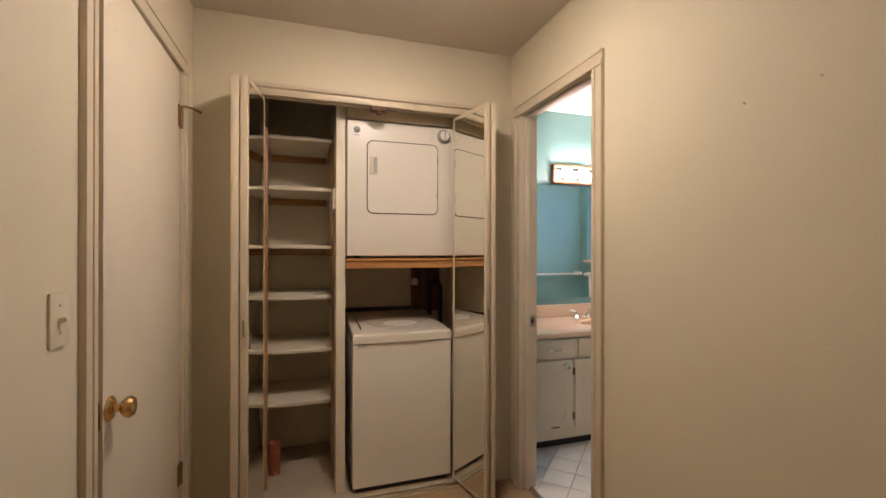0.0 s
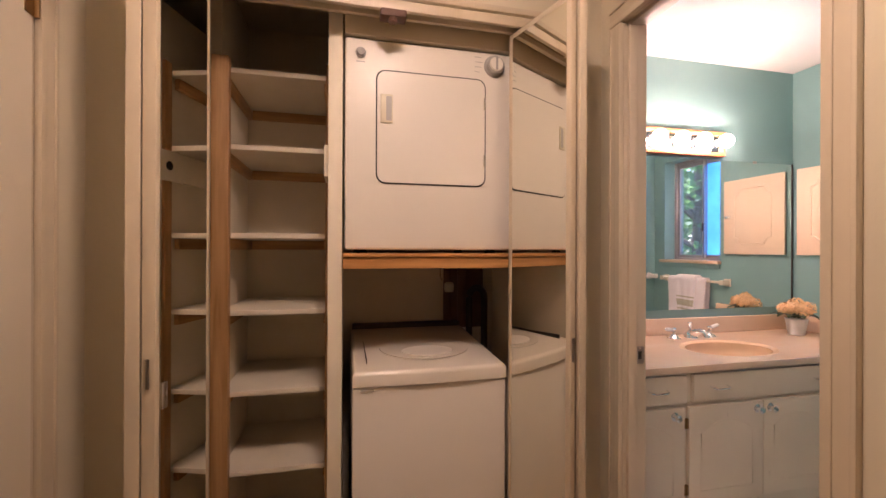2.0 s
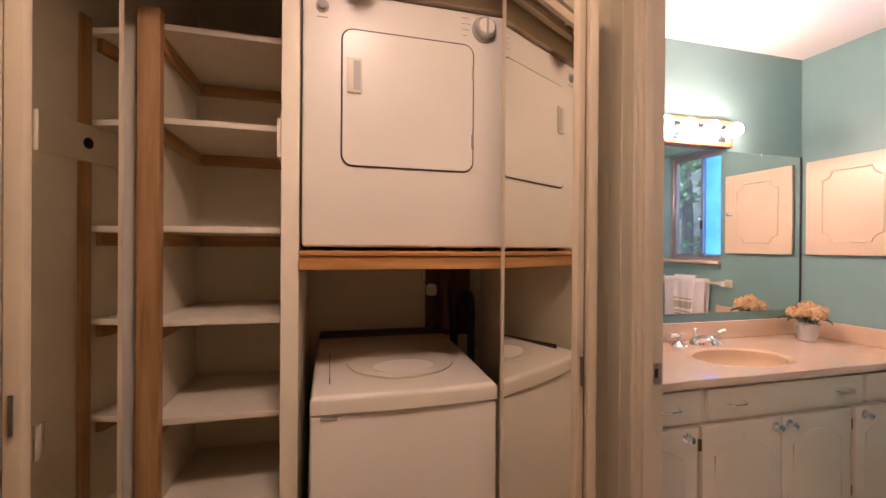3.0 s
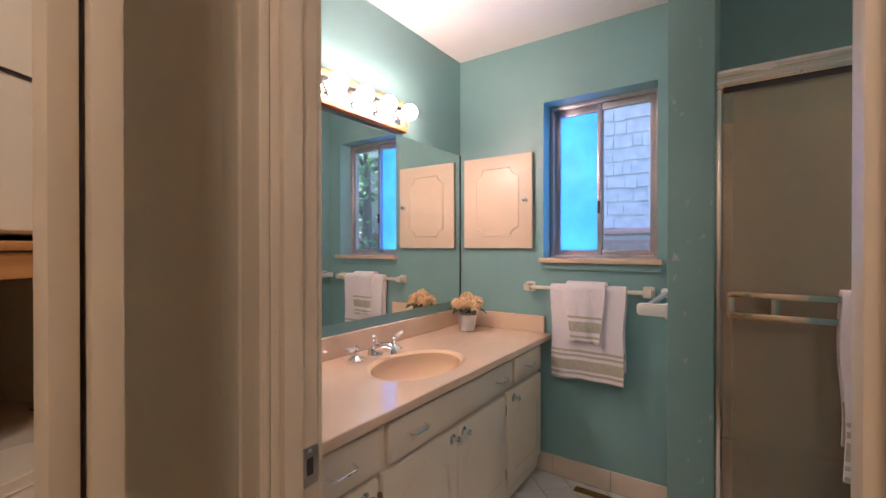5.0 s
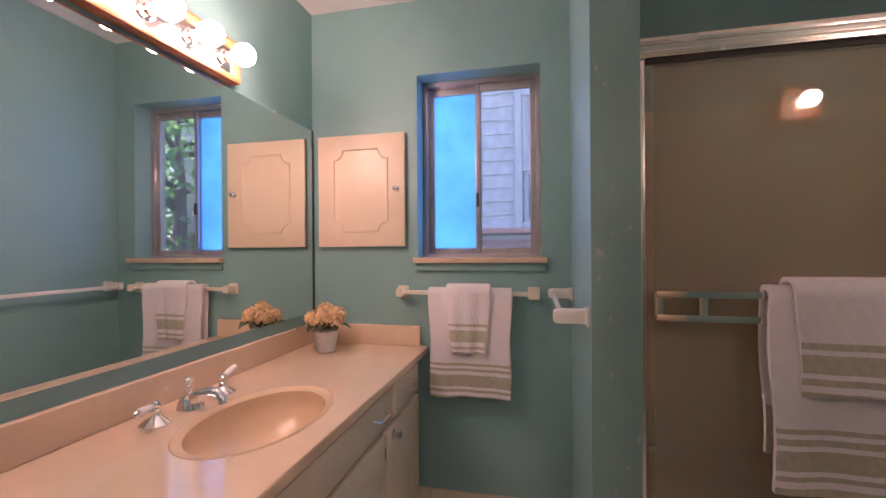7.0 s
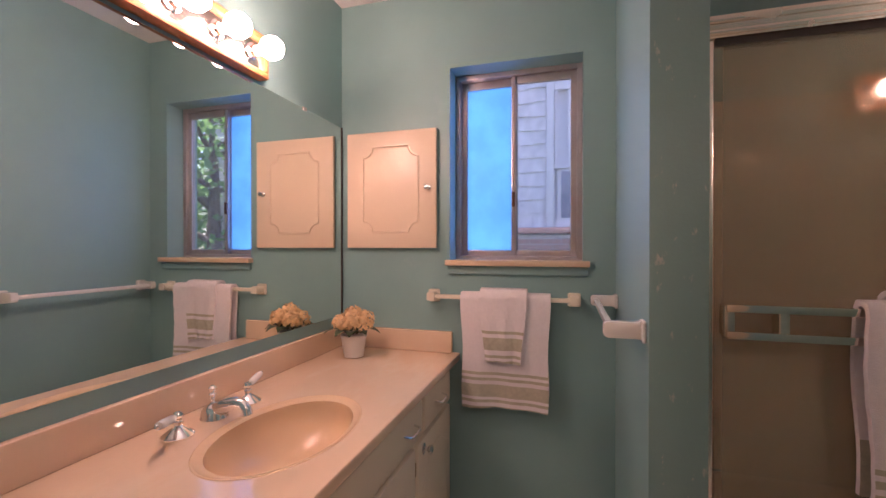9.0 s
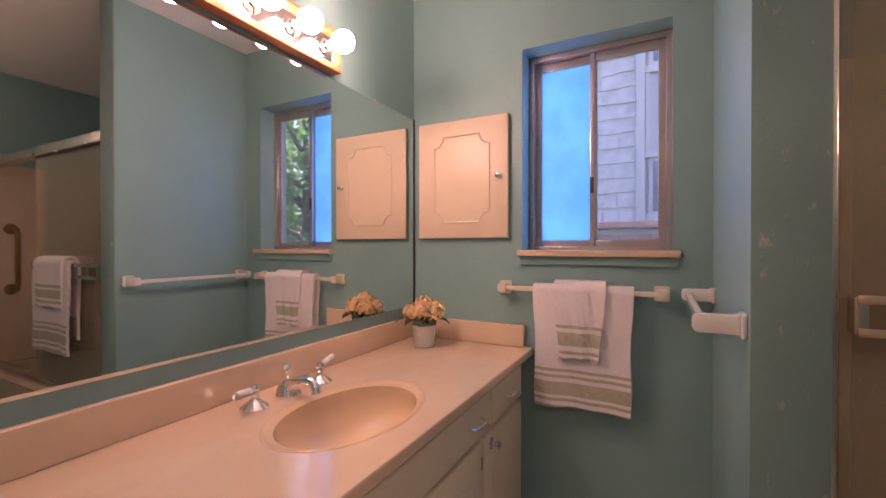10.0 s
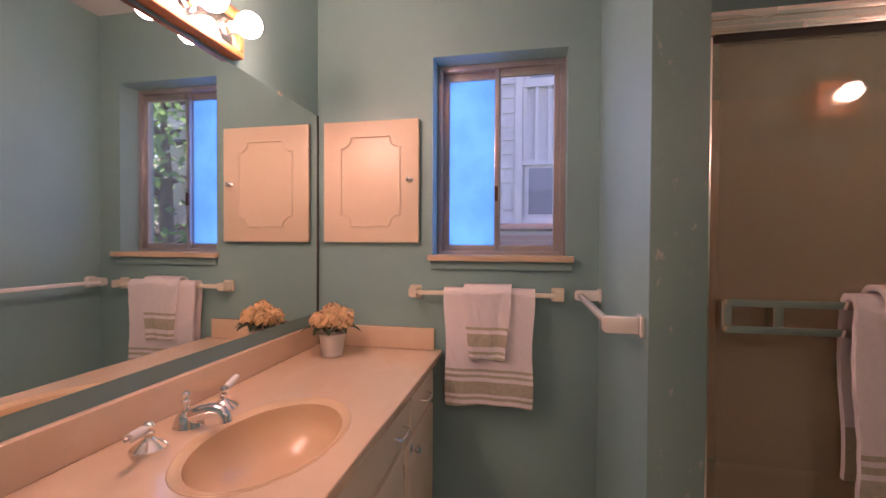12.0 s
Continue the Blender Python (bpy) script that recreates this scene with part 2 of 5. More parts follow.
through_leaf = leaf_nodes.new("ShaderNodeBsdfTranslucent")
through_leaf.inputs["Color"].default_value = (0.22, 0.42, 0.12, 1)
leaf_mix = leaf_nodes.new("ShaderNodeMixShader")
leaf_mix.inputs[0].default_value = 0.5
leaf_links.new(leaf_nodes["Principled BSDF"].outputs[0], leaf_mix.inputs[1])
leaf_links.new(through_leaf.outputs[0], leaf_mix.inputs[2])
leaf_links.new(leaf_mix.outputs[0], leaf_nodes["Material Output"].inputs["Surface"])
BARK = material("bark", (0.13, 0.09, 0.06), 0.95, vary=0.3, scale=12, bump=0.7)


# ---- mesh helpers ----
def box(x0, x1, y0, y1, z0, z1, bevel=0.0, bm=None, segments=2):
    bm = bm or bmesh.new()
    made = bmesh.ops.create_cube(bm, size=1)["verts"]
    bmesh.ops.scale(bm, vec=(x1 - x0, y1 - y0, z1 - z0), verts=made)
    bmesh.ops.translate(bm, vec=((x0 + x1) / 2, (y0 + y1) / 2, (z0 + z1) / 2), verts=made)
    if bevel:
        edges = list({e for v in made for e in v.link_edges})
        bmesh.ops.bevel(bm, geom=edges, offset=bevel, segments=segments, profile=0.6, affect="EDGES")
    return bm


def lathe(profile, steps=24, m=None, bm=None):
    """Turns (radius, height) pairs about z; m places the result."""
    bm = bm or bmesh.new()
    m = m or Matrix()
    rings = []
    for r, h in profile:
        rings.append([bm.verts.new(m @ Vector((r * math.cos(a), r * math.sin(a), h))) for a in np.linspace(0, 2 * math.pi, steps, endpoint=False)])
    for a, b in zip(rings, rings[1:]):
        for i in range(steps):
            bm.faces.new((a[i], a[(i + 1) % steps], b[(i + 1) % steps], b[i]))
    bm.faces.new(list(reversed(rings[0])))
    bm.faces.new(rings[-1])
    bmesh.ops.recalc_face_normals(bm, faces=bm.faces)
    return bm


def tube(points, radius, steps=10, bm=None):
    """A round bar along points; radius is one number or one for each point."""
    bm = bm or bmesh.new()
    pts = [Vector(p) for p in points]
    radii = radius if isinstance(radius, (list, tuple)) else [radius] * len(pts)
    rings = []
    for i, p in enumerate(pts):
        d = (pts[min(i + 1, len(pts) - 1)] - pts[max(i - 1, 0)]).normalized()
        side = d.cross(Vector((0, 0, 1)))
        side = (side if side.length > 0.05 else d.cross(Vector((1, 0, 0)))).normalized()
        up = side.cross(d)
        rings.append([bm.verts.new(p + (side * math.cos(a) + up * math.sin(a)) * radii[i]) for a in np.linspace(0, 2 * math.pi, steps, endpoint=False)])
    for a, b in zip(rings, rings[1:]):
        for i in range(steps):
            bm.faces.new((a[i], a[(i + 1) % steps], b[(i + 1) % steps], b[i]))
    bm.faces.new(list(reversed(rings[0])))
    bm.faces.new(rings[-1])
    bmesh.ops.recalc_face_normals(bm, faces=bm.faces)
    return bm


def prism(outline, depth, m=None, bm=None):
    """A flat outline of (x, y) pulled to a depth along z; m places it."""
    bm = bm or bmesh.new()
    m = m or Matrix()
    low = [bm.verts.new(m @ Vector((x, y, 0))) for x, y in outline]
    high = [bm.verts.new(m @ Vector((x, y, depth))) for x, y in outline]
    bm.faces.new(list(reversed(low)))
    bm.faces.new(high)
    k = len(outline)
    for i in range(k):
        bm.faces.new((low[i], low[(i + 1) % k], high[(i + 1) % k], high[i]))
    bmesh.ops.recalc_face_normals(bm, faces=bm.faces)
    return bm


def rounded(w, h, r, steps=6):
    """A rounded rectangle about the origin."""
    out = []
    for cx, cy, a0 in ((w / 2 - r, h / 2 - r, 0), (-w / 2 + r, h / 2 - r, 90), (-w / 2 + r, -h / 2 + r, 180), (w / 2 - r, -h / 2 + r, 270)):
        for i in range(steps + 1):
            a = radians(a0 + 90 * i / steps)
            out.append((cx + r * math.cos(a), cy + r * math.sin(a)))
    return out


def to_mesh(name, bm, mat, smooth=True):
    me = bpy.data.meshes.new(name)
    bm.to_mesh(me)
    bm.free()
    for m in mat if isinstance(mat, (list, tuple)) else [mat]:
        me.materials.append(m)
    if smooth:
        me.polygons.foreach_set("use_smooth", [True] * len(me.polygons))
        me.set_sharp_from_angle(angle=radians(35))
    return me


def thing(name, at, label, category, group="", rz=0.0):
    """A thing of several parts: an Empty at its base."""
    ob = new(name)
    ob.empty_display_size = 0.1
    ob.matrix_world = pose(*at, 0, 0, rz)
    return tagged(ob, label, category, group)


def root_matrix(ob):
    return (root_matrix(ob.parent) if ob.parent else Matrix()) @ ob.matrix_basis


def part(name, bm, mat, parent, label="", local=False):
    """One mesh under a thing or a part; the mesh is given in the room's own metres, or in the thing's (local)."""
    if not local:
        bm.transform(root_matrix(parent).inverted())
    ob = new(name, to_mesh(name, bm, mat))
    ob.parent = parent
    return tagged(ob, label) if label else ob


def solid(name, bm, mat, label, category, group="", kind="", at=None):
    """A thing or piece of the setting of one mesh, in the room's own metres."""
    c = Vector(at) if at else Vector()
    bm.transform(Matrix.Translation(-c))
    ob = new(name, to_mesh(name, bm, mat))
    ob.location = c
    return tagged(ob, label, category, group, kind)


def wall_with_hole(axis, a0, a1, t0, t1, z0, z1, holes):
    """A wall along an axis ('x' or 'y') from a0 to a1, thick from t0 to t1, with holes (b0, b1, h0, h1)."""
    bm = bmesh.new()
    cuts = sorted({a0, a1, *[v for h in holes for v in h[:2]]})
    for p, q in zip(cuts, cuts[1:]):
        spans = [(z0, z1)]
        for b0, b1, h0, h1 in holes:
            if b0 <= p and q <= b1:
                spans = [s for lo, hi in spans for s in ((lo, min(hi, h0)), (max(lo, h1), hi)) if s[1] - s[0] > 1e-4]
        for lo, hi in spans:
            if axis == "x":
                box(p, q, t0, t1, lo, hi, bm=bm)
            else:
                box(t0, t1, p, q, lo, hi, bm=bm)
    bmesh.ops.remove_doubles(bm, verts=bm.verts, dist=1e-5)
    return bm


# ---- the large structure ----
CEIL = 2.398
HALL_L, HALL_R, HALL_BACK, CLOSET_FACE = -0.505, 1.095, -1.6, 2.155
BATH_W, BATH_E, BATH_N, BATH_S = 1.177, 2.99, 2.912, -0.05
CLOSET_BACK = 2.93

solid("floor_hall", box(HALL_L - 0.1, 1.15, HALL_BACK - 0.1, 2.16, -0.1, 0), CARPET, "worn tan carpet of the hall", "floor", kind="structure")
solid("floor_closet", box(HALL_L - 0.1, 1.0, 2.16, 3.03, -0.1, 0.004), VINYL, "stained tan vinyl floor of the laundry closet", "floor", kind="structure")
floor_bath = solid("floor_bath", box(1.15, 3.1, BATH_S - 0.1, 3.03, -0.1, -0.004), GROUT, "grey grout bed under diagonal white floor tiles", "floor", kind="structure")
solid("threshold", box(1.13, 1.165, 1.42, 2.04, -0.002, 0.008, 0.003), STEEL, "worn metal strip between carpet and tile", "threshold", kind="structure")
solid("ceiling_hall", box(HALL_L - 0.1, 1.15, HALL_BACK - 0.1, 2.25, CEIL, CEIL + 0.1), HALL_CEILING, "textured beige hall ceiling", "ceiling", kind="structure")
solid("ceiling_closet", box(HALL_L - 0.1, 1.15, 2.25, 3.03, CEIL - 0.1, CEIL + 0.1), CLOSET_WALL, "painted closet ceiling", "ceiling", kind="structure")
solid("ceiling_bath", box(1.15, 3.15, BATH_S - 0.1, 3.03, CEIL, CEIL + 0.1), BATH_CEILING, "white painted bathroom ceiling", "ceiling", kind="structure")

# hall
solid("wall_hall_left", wall_with_hole("y", HALL_BACK - 0.1, 3.03, HALL_L - 0.1, HALL_L, 0, CEIL, [(1.225, 1.965, 0, 2.035)]), CREAM_WALL, "cream painted hall wall with a doorway", "wall", kind="structure")
solid("wall_hall_back", box(HALL_L, HALL_R, HALL_BACK - 0.1, HALL_BACK, 0, CEIL), CREAM_WALL, "cream painted end wall of the hall", "wall", kind="structure")
OPEN_L, OPEN_R, OPEN_TOP = -0.335, 0.925, 2.072
solid("wall_closet_front", wall_with_hole("x", HALL_L, HALL_R, CLOSET_FACE, 2.265, 0, CEIL, [(OPEN_L, OPEN_R, 0, OPEN_TOP)]), CREAM_WALL, "cream wall with the wide laundry closet opening", "wall", kind="structure")
DOOR_Y0, DOOR_Y1, DOOR_TOP = 1.405, 2.05, 2.045
hall_right = wall_with_hole("y", HALL_BACK - 0.1, CLOSET_FACE, HALL_R, 1.136, 0, CEIL, [(DOOR_Y0, DOOR_Y1, 0, DOOR_TOP)])
solid("wall_hall_right", hall_right, CREAM_WALL, "cream painted hall wall beside the bathroom doorway", "wall", kind="structure")
bath_west = wall_with_hole("y", BATH_S - 0.1, BATH_N, 1.136, BATH_W, 0, CEIL, [(DOOR_Y0, DOOR_Y1, 0, DOOR_TOP)])
solid("wall_bath_west", bath_west, TEAL_WALL, "teal painted bathroom wall with the doorway", "wall", kind="structure")

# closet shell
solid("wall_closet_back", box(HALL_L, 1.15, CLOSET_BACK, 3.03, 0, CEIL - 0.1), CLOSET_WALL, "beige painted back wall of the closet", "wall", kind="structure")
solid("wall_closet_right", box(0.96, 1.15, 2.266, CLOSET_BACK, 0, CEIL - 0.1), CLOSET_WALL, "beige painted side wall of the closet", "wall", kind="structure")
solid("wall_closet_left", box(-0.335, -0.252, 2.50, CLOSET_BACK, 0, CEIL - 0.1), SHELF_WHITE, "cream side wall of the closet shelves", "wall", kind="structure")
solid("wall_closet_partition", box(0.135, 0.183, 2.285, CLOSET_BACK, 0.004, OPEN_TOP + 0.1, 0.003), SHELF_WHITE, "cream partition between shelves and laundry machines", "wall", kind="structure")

# bathroom
solid("wall_bath_north", box(1.152, 3.1, BATH_N, 3.03, 0, CEIL), TEAL_WALL, "teal painted wall behind the mirror", "wall", kind="structure")
WIN_Y0, WIN_Y1, WIN_Z0, WIN_Z1 = 1.797, 2.366, 1.178, 2.043
solid("wall_bath_east", wall_with_hole("y", BATH_S - 0.1, BATH_N, BATH_E, 3.19, 0, CEIL, [(WIN_Y0, WIN_Y1, WIN_Z0, WIN_Z1)]), TEAL_WALL, "teal painted wall with the window", "wall", kind="structure")
solid("wall_bath_south", box(1.152, 3.1, BATH_S - 0.1, BATH_S, 0, CEIL), TEAL_WALL, "teal painted end wall of the bathroom", "wall", kind="structure")
solid("wall_shower_end", box(2.277, BATH_E, 1.547, 1.672, 0, CEIL), TEAL_WALL, "teal painted partition beside the shower", "wall", kind="structure")
# End face takes a darker base teal than the other walls, plus pale scuffs.
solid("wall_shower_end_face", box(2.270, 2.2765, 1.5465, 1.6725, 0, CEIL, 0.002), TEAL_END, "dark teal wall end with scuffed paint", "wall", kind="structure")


# ---- trim ----
def casing(name, face, y0, y1, top, side, mat, label):
    """A door casing on a wall face at x, around an opening from y0 to y1, on the side -1 or 1."""
    root = thing(name, (face, (y0 + y1) / 2, 0), label, "door trim")
    root["kind"] = "structure"
    w = 0.062
    for nm, a in (("trim_leg", (y0 - w, y0, 0, top)), ("trim_leg", (y1, y1 + w, 0, top)), ("trim_head", (y0 - w, y1 + w, top, top + w))):
        bm = bmesh.new()
        x = sorted((face, face + side * 0.012))
        box(x[0], x[1], a[0], a[1], a[2], a[3], 0.003, bm)
        if nm == "trim_leg":
            inner = (a[1] - 0.022, a[1]) if a[0] < y0 else (a[0], a[0] + 0.022)
            outer = (a[0], a[0] + 0.012) if a[0] < y0 else (a[1] - 0.012, a[1])
            for q, d in ((inner, 0.0155), (outer, 0.0165)):
                x = sorted((face + side * 0.002, face + side * d))
                box(x[0], x[1], q[0] + 0.001, q[1] - 0.001, a[2], a[3] - 0.001, 0.002, bm)
        else:
            for q, d in (((a[2], a[2] + 0.022), 0.0155), ((a[3] - 0.012, a[3]), 0.0165)):
                x = sorted((face + side * 0.002, face + side * d))
                box(x[0], x[1], a[0] + 0.002, a[1] - 0.002, q[0] + 0.001, q[1] - 0.001, 0.002, bm)
        part(nm, bm, mat, root)
    return root


casing("trim_bath_door_hall", HALL_R, DOOR_Y0 + 0.021, DOOR_Y1 - 0.021, DOOR_TOP - 0.021, -1, TRIM_PAINT, "tan painted casing round the bathroom doorway")
casing("trim_bath_door_bath", BATH_W, DOOR_Y0 + 0.012, DOOR_Y1 - 0.012, DOOR_TOP - 0.012, 1, TRIM_PAINT, "tan painted casing on the bathroom side")
jamb = thing("trim_bath_door_jamb", (1.152, 1.73, 0), "cream painted door jamb with a steel strike plate", "door jamb")
jamb["kind"] = "structure"
for y0, y1, z0, z1 in ((DOOR_Y0, DOOR_Y0 + 0.02, 0, DOOR_TOP - 0.02), (DOOR_Y1 - 0.02, DOOR_Y1, 0, DOOR_TOP - 0.02), (DOOR_Y0, DOOR_Y1, DOOR_TOP - 0.02, DOOR_TOP)):
    part("jamb_board", box(HALL_R + 0.001, BATH_W - 0.001, y0, y1, z0, z1, 0.002), JAMB_PAINT, jamb)
for y0, y1, z0, z1 in ((DOOR_Y0 + 0.02, DOOR_Y0 + 0.032, 0, DOOR_TOP - 0.02), (DOOR_Y1 - 0.032, DOOR_Y1 - 0.02, 0, DOOR_TOP - 0.02), (DOOR_Y0 + 0.032, DOOR_Y1 - 0.032, DOOR_TOP - 0.032, DOOR_TOP - 0.02)):
    part("stop_strip", box(1.110, 1.142, y0, y1, z0, z1, 0.003), JAMB_PAINT, jamb)
plate = part("strike_plate", prism(rounded(0.032, 0.058, 0.005), 0.003, Matrix.Translation((1.159, DOOR_Y1 - 0.0202, 0.911)) @ pose(0, 0, 0, 90, 0, 0)), STEEL, jamb, "worn steel strike plate")
# Flat black piece paints the dark of the latch opening.
part("latch_hole_shade", box(1.153, 1.165, DOOR_Y1 - 0.0238, DOOR_Y1 - 0.0233, 0.898, 0.924), SHADE_AND_CHIP_BLACK, plate)
part("screw", lathe([(0.004, 0), (0.003, 0.0012)], 10, Matrix.Translation((1.159, DOOR_Y1 - 0.0233, 0.934)) @ pose(0, 0, 0, 90, 0, 0)), CHROME, plate)

# ---- hall things ----
LAMP_AT = (0.325, 1.33, CEIL - 0.001)
hall_lamp = thing("ceiling_light", (0.325, 1.33, CEIL - 0.002), "lit glass ceiling light with an added light-shaping ring", "ceiling light")
# Deep ring added, out of view, to keep lamp light off the upper walls.
part("base", lathe([(0.150, 0), (0.150, -0.044), (0.145, -0.048), (0.138, -0.048), (0.136, -0.044), (0.136, -0.010)], 32, Matrix.Translation(LAMP_AT)), BRASS, hall_lamp)
part("shade", lathe([(0.134, -0.030), (0.134, -0.050), (0.115, -0.070), (0.07, -0.086), (0.01, -0.092)], 32, Matrix.Translation(LAMP_AT)), LAMP_GLOW, hall_lamp, "glowing warm glass bowl")

switch = thing("light_switch", (HALL_L, 1.085, 1.15), "almond light switch on the cream hall wall", "light switch")
part("plate", box(HALL_L + 0.0005, HALL_L + 0.006, 1.050, 1.120, 1.093, 1.208, 0.002), PALE_PLASTIC, switch)
part("toggle", prism([(-0.005, -0.008), (0.005, -0.008), (0.004, 0.008), (-0.004, 0.008)], 0.016, Matrix.Translation((HALL_L + 0.005, 1.085, 1.148)) @ pose(0, 0, 0, 0, 75, 0)), PALE_PLASTIC, switch)
for z in (1.122, 1.180):
    part("screw", lathe([(0.0035, 0), (0.0025, 0.0012)], 10, Matrix.Translation((HALL_L + 0.006, 1.085, z)) @ pose(0, 0, 0, 0, 90, 0)), STEEL, switch)

casing("trim_hall_door", HALL_L, 1.231, 1.958, 2.03, 1, TRIM_PAINT, "tan painted casing round the hall closet door")
for y0, y1, z0, z1 in ((1.226, 1.237, 0, 2.025), (1.953, 1.964, 0, 2.025), (1.226, 1.964, 2.025, 2.034)):
    solid("trim_hall_door_jamb", box(HALL_L - 0.099, HALL_L - 0.001, y0, y1, z0, z1), JAMB_PAINT, "cream jamb board of the hall closet door", "door jamb", kind="structure")
# Unseen black sheet: puts the closet's shade behind the ajar door.
solid("wall_hall_closet_shade", box(HALL_L - 0.5, HALL_L - 0.45, 1.0, 2.2, 0, CEIL), SHADE_AND_CHIP_BLACK, "near-black sheet giving the shade inside the hall closet", "wall", kind="structure")
hall_door = thing("door_hall_closet", (HALL_L + 0.002, 1.950, 0.012), "cream painted flush door standing ajar with a brass knob", "door", rz=180 + 1.2)
hall_door["kind"] = "structure"
part("leaf", box(-0.001, 0.034, 0.002, 0.702, 0, 2.005, 0.0015), DOOR_PAINT, hall_door, local=True)
part("latch_plate", box(0.005, 0.029, 0.701, 0.7035, 0.835, 0.905, 0.001), OLD_BRASS, hall_door, "tarnished latch plate", local=True)
knob = part("knob", lathe([(0.032, 0), (0.032, 0.004), (0.024, 0.010), (0.011, 0.014), (0.010, 0.024), (0.018, 0.029), (0.027, 0.038), (0.028, 0.046), (0.022, 0.055), (0.008, 0.059)], 28, Matrix.Translation((-0.001, 0.667, 0.878)) @ pose(0, 0, 0, 0, -90, 0)), BRASS, hall_door, "polished brass knob", local=True)
for z in (0.33, 1.78):
    bm = tube([(-0.006, -0.004, z), (-0.006, -0.004, z + 0.09)], 0.006)
    box(-0.0035, 0.001, 0.0, 0.028, z, z + 0.09, 0, bm)
    hinge = part("hinge", bm, OLD_BRASS, hall_door, "tarnished brass hinge", local=True)
    if z > 1:
        part("stop_pin", tube([(-0.008, -0.004, z + 0.092), (-0.045, -0.012, z + 0.088), (-0.075, -0.02, z + 0.075)], [0.004, 0.004, 0.006]), OLD_BRASS, hinge, local=True)
for y, z in ((0.635, 1.689), (0.811, 1.684)):
    solid("wall_nail", tube([(HALL_R + 0.001, y, z), (HALL_R - 0.007, y, z + 0.003)], [0.0014, 0.0026], 8), STEEL, "small steel nail in the cream wall", "nail", "nails in the hall wall", at=(HALL_R, y, z))


# ---- laundry closet ----
track = thing("bifold_track", (0.295, 2.19, OPEN_TOP - 0.04), "metal bifold track under the closet head", "door track")
part("channel", box(OPEN_L + 0.002, OPEN_R - 0.002, 2.160, 2.176, OPEN_TOP - 0.034, OPEN_TOP - 0.001, 0.002), TRIM_PAINT, track)
part("channel", box(OPEN_L + 0.002, OPEN_R - 0.002, 2.206, 2.222, OPEN_TOP - 0.034, OPEN_TOP - 0.001, 0.002), TRIM_PAINT, track)
part("rail", box(OPEN_L + 0.002, OPEN_R - 0.002, 2.178, 2.204, OPEN_TOP - 0.016, OPEN_TOP - 0.001), ALUMINIUM, track)
solid("trim_closet_head", box(OPEN_L, OPEN_R, CLOSET_FACE - 0.006, 2.158, OPEN_TOP + 0.001, OPEN_TOP + 0.022, 0.003), TRIM_PAINT, "tan painted edge strip over the closet", "trim", kind="structure")
for x0, x1 in ((OPEN_L, OPEN_L + 0.012), (OPEN_R - 0.012, OPEN_R)):
    solid("trim_closet_jamb", box(x0 + 0.0005, x1, CLOSET_FACE - 0.002, 2.266, 0, OPEN_TOP - 0.036, 0.002), TRIM_PAINT, "tan painted jamb of the laundry closet", "door jamb", kind="structure")
# Made-up board that hides the dark gap above the dryer.
solid("trim_closet_head_filler", box(0.19, 0.92, 2.268, 2.30, 2.000, 2.075, 0.002), TRIM_PAINT, "added tan filler board over the dryer", "trim", kind="structure")
solid("floor_track", box(OPEN_L + 0.012, OPEN_R - 0.012, 2.165, 2.20, 0.0, 0.012, 0.003), ALUMINIUM, "metal floor strip along the closet opening", "threshold", kind="structure")
bm = box(0.30, 0.385, 2.15, 2.20, 2.012, 2.037, 0.006)
tube([(0.34, 2.165, 2.012), (0.34, 2.165, 1.998)], 0.014, 12, bm)
solid("door_catch", bm, DARK_PIPE, "small brown bifold catch under the closet head", "catch", at=(0.34, 2.17, 2.0))


def bifold(name, pivot, fold_a, fold, guide, mirror_side, e, pull_fitted, label):
    """A folded pair of framed mirror panels between three points of the plan."""
    root = thing(name, (*fold, 0.015), label, "bifold door", "bifold doors of the closet")
    root["kind"] = "structure"
    for a, b in ((pivot, fold_a), (guide, fold)):
        d = Vector((b[0] - a[0], b[1] - a[1]))
        length = d.length
        turn = math.degrees(math.atan2(d.y, d.x))
        m = pose(a[0], a[1], 0.015, 0, 0, turn)
        h, w = 2.02, 0.020
        frame_bm = bmesh.new()
        for x0, x1, z0, z1 in ((0, w, 0, h), (length - w, length, 0, h), (w, length - w, 0, w), (w, length - w, h - w, h)):
            box(x0, x1, -e, e, z0, z1, 0.004, frame_bm)
        box(0.004, length - 0.004, -e + 0.004, e - 0.004, 0.004, h - 0.004, 0, frame_bm)
        frame_bm.transform(m)
        p = part("panel", frame_bm, TRIM_PAINT, root)
        s = mirror_side if (a, b) == (guide, fold) else -mirror_side
        y0, y1 = sorted((s * (e - 0.0035), s * (e - 0.001)))
        mirror_bm = box(w - 0.001, length - w + 0.001, y0, y1, w - 0.001, h - w + 0.001)
        mirror_bm.transform(m)
        part("mirror_pane", mirror_bm, DOOR_MIRROR, p, "mirror glass")
        if pull_fitted and (a, b) == (guide, fold):
            y0, y1 = sorted((s * (e - 0.001), s * (e + 0.003)))
            pull = box(length - 0.048, length - 0.026, y0, y1, 0.855, 0.92, 0.002)
            pull.transform(m)
            part("finger_pull", pull, CHROME, p, "small clear finger pull")
        hg = tube([(*(Vector(fold) + Vector((0, -0.004))), 0.93), (*(Vector(fold) + Vector((0, -0.004))), 1.0)], 0.004, 8)
        part("hinge", hg, STEEL, p)
    return root


bifold("door_bifold_left", (-0.316, 2.19), (-0.2985, 1.94), (-0.2632, 1.937), (-0.2215, 2.205), 1, 0.016, True, "folded mirrored closet door with a cream frame")
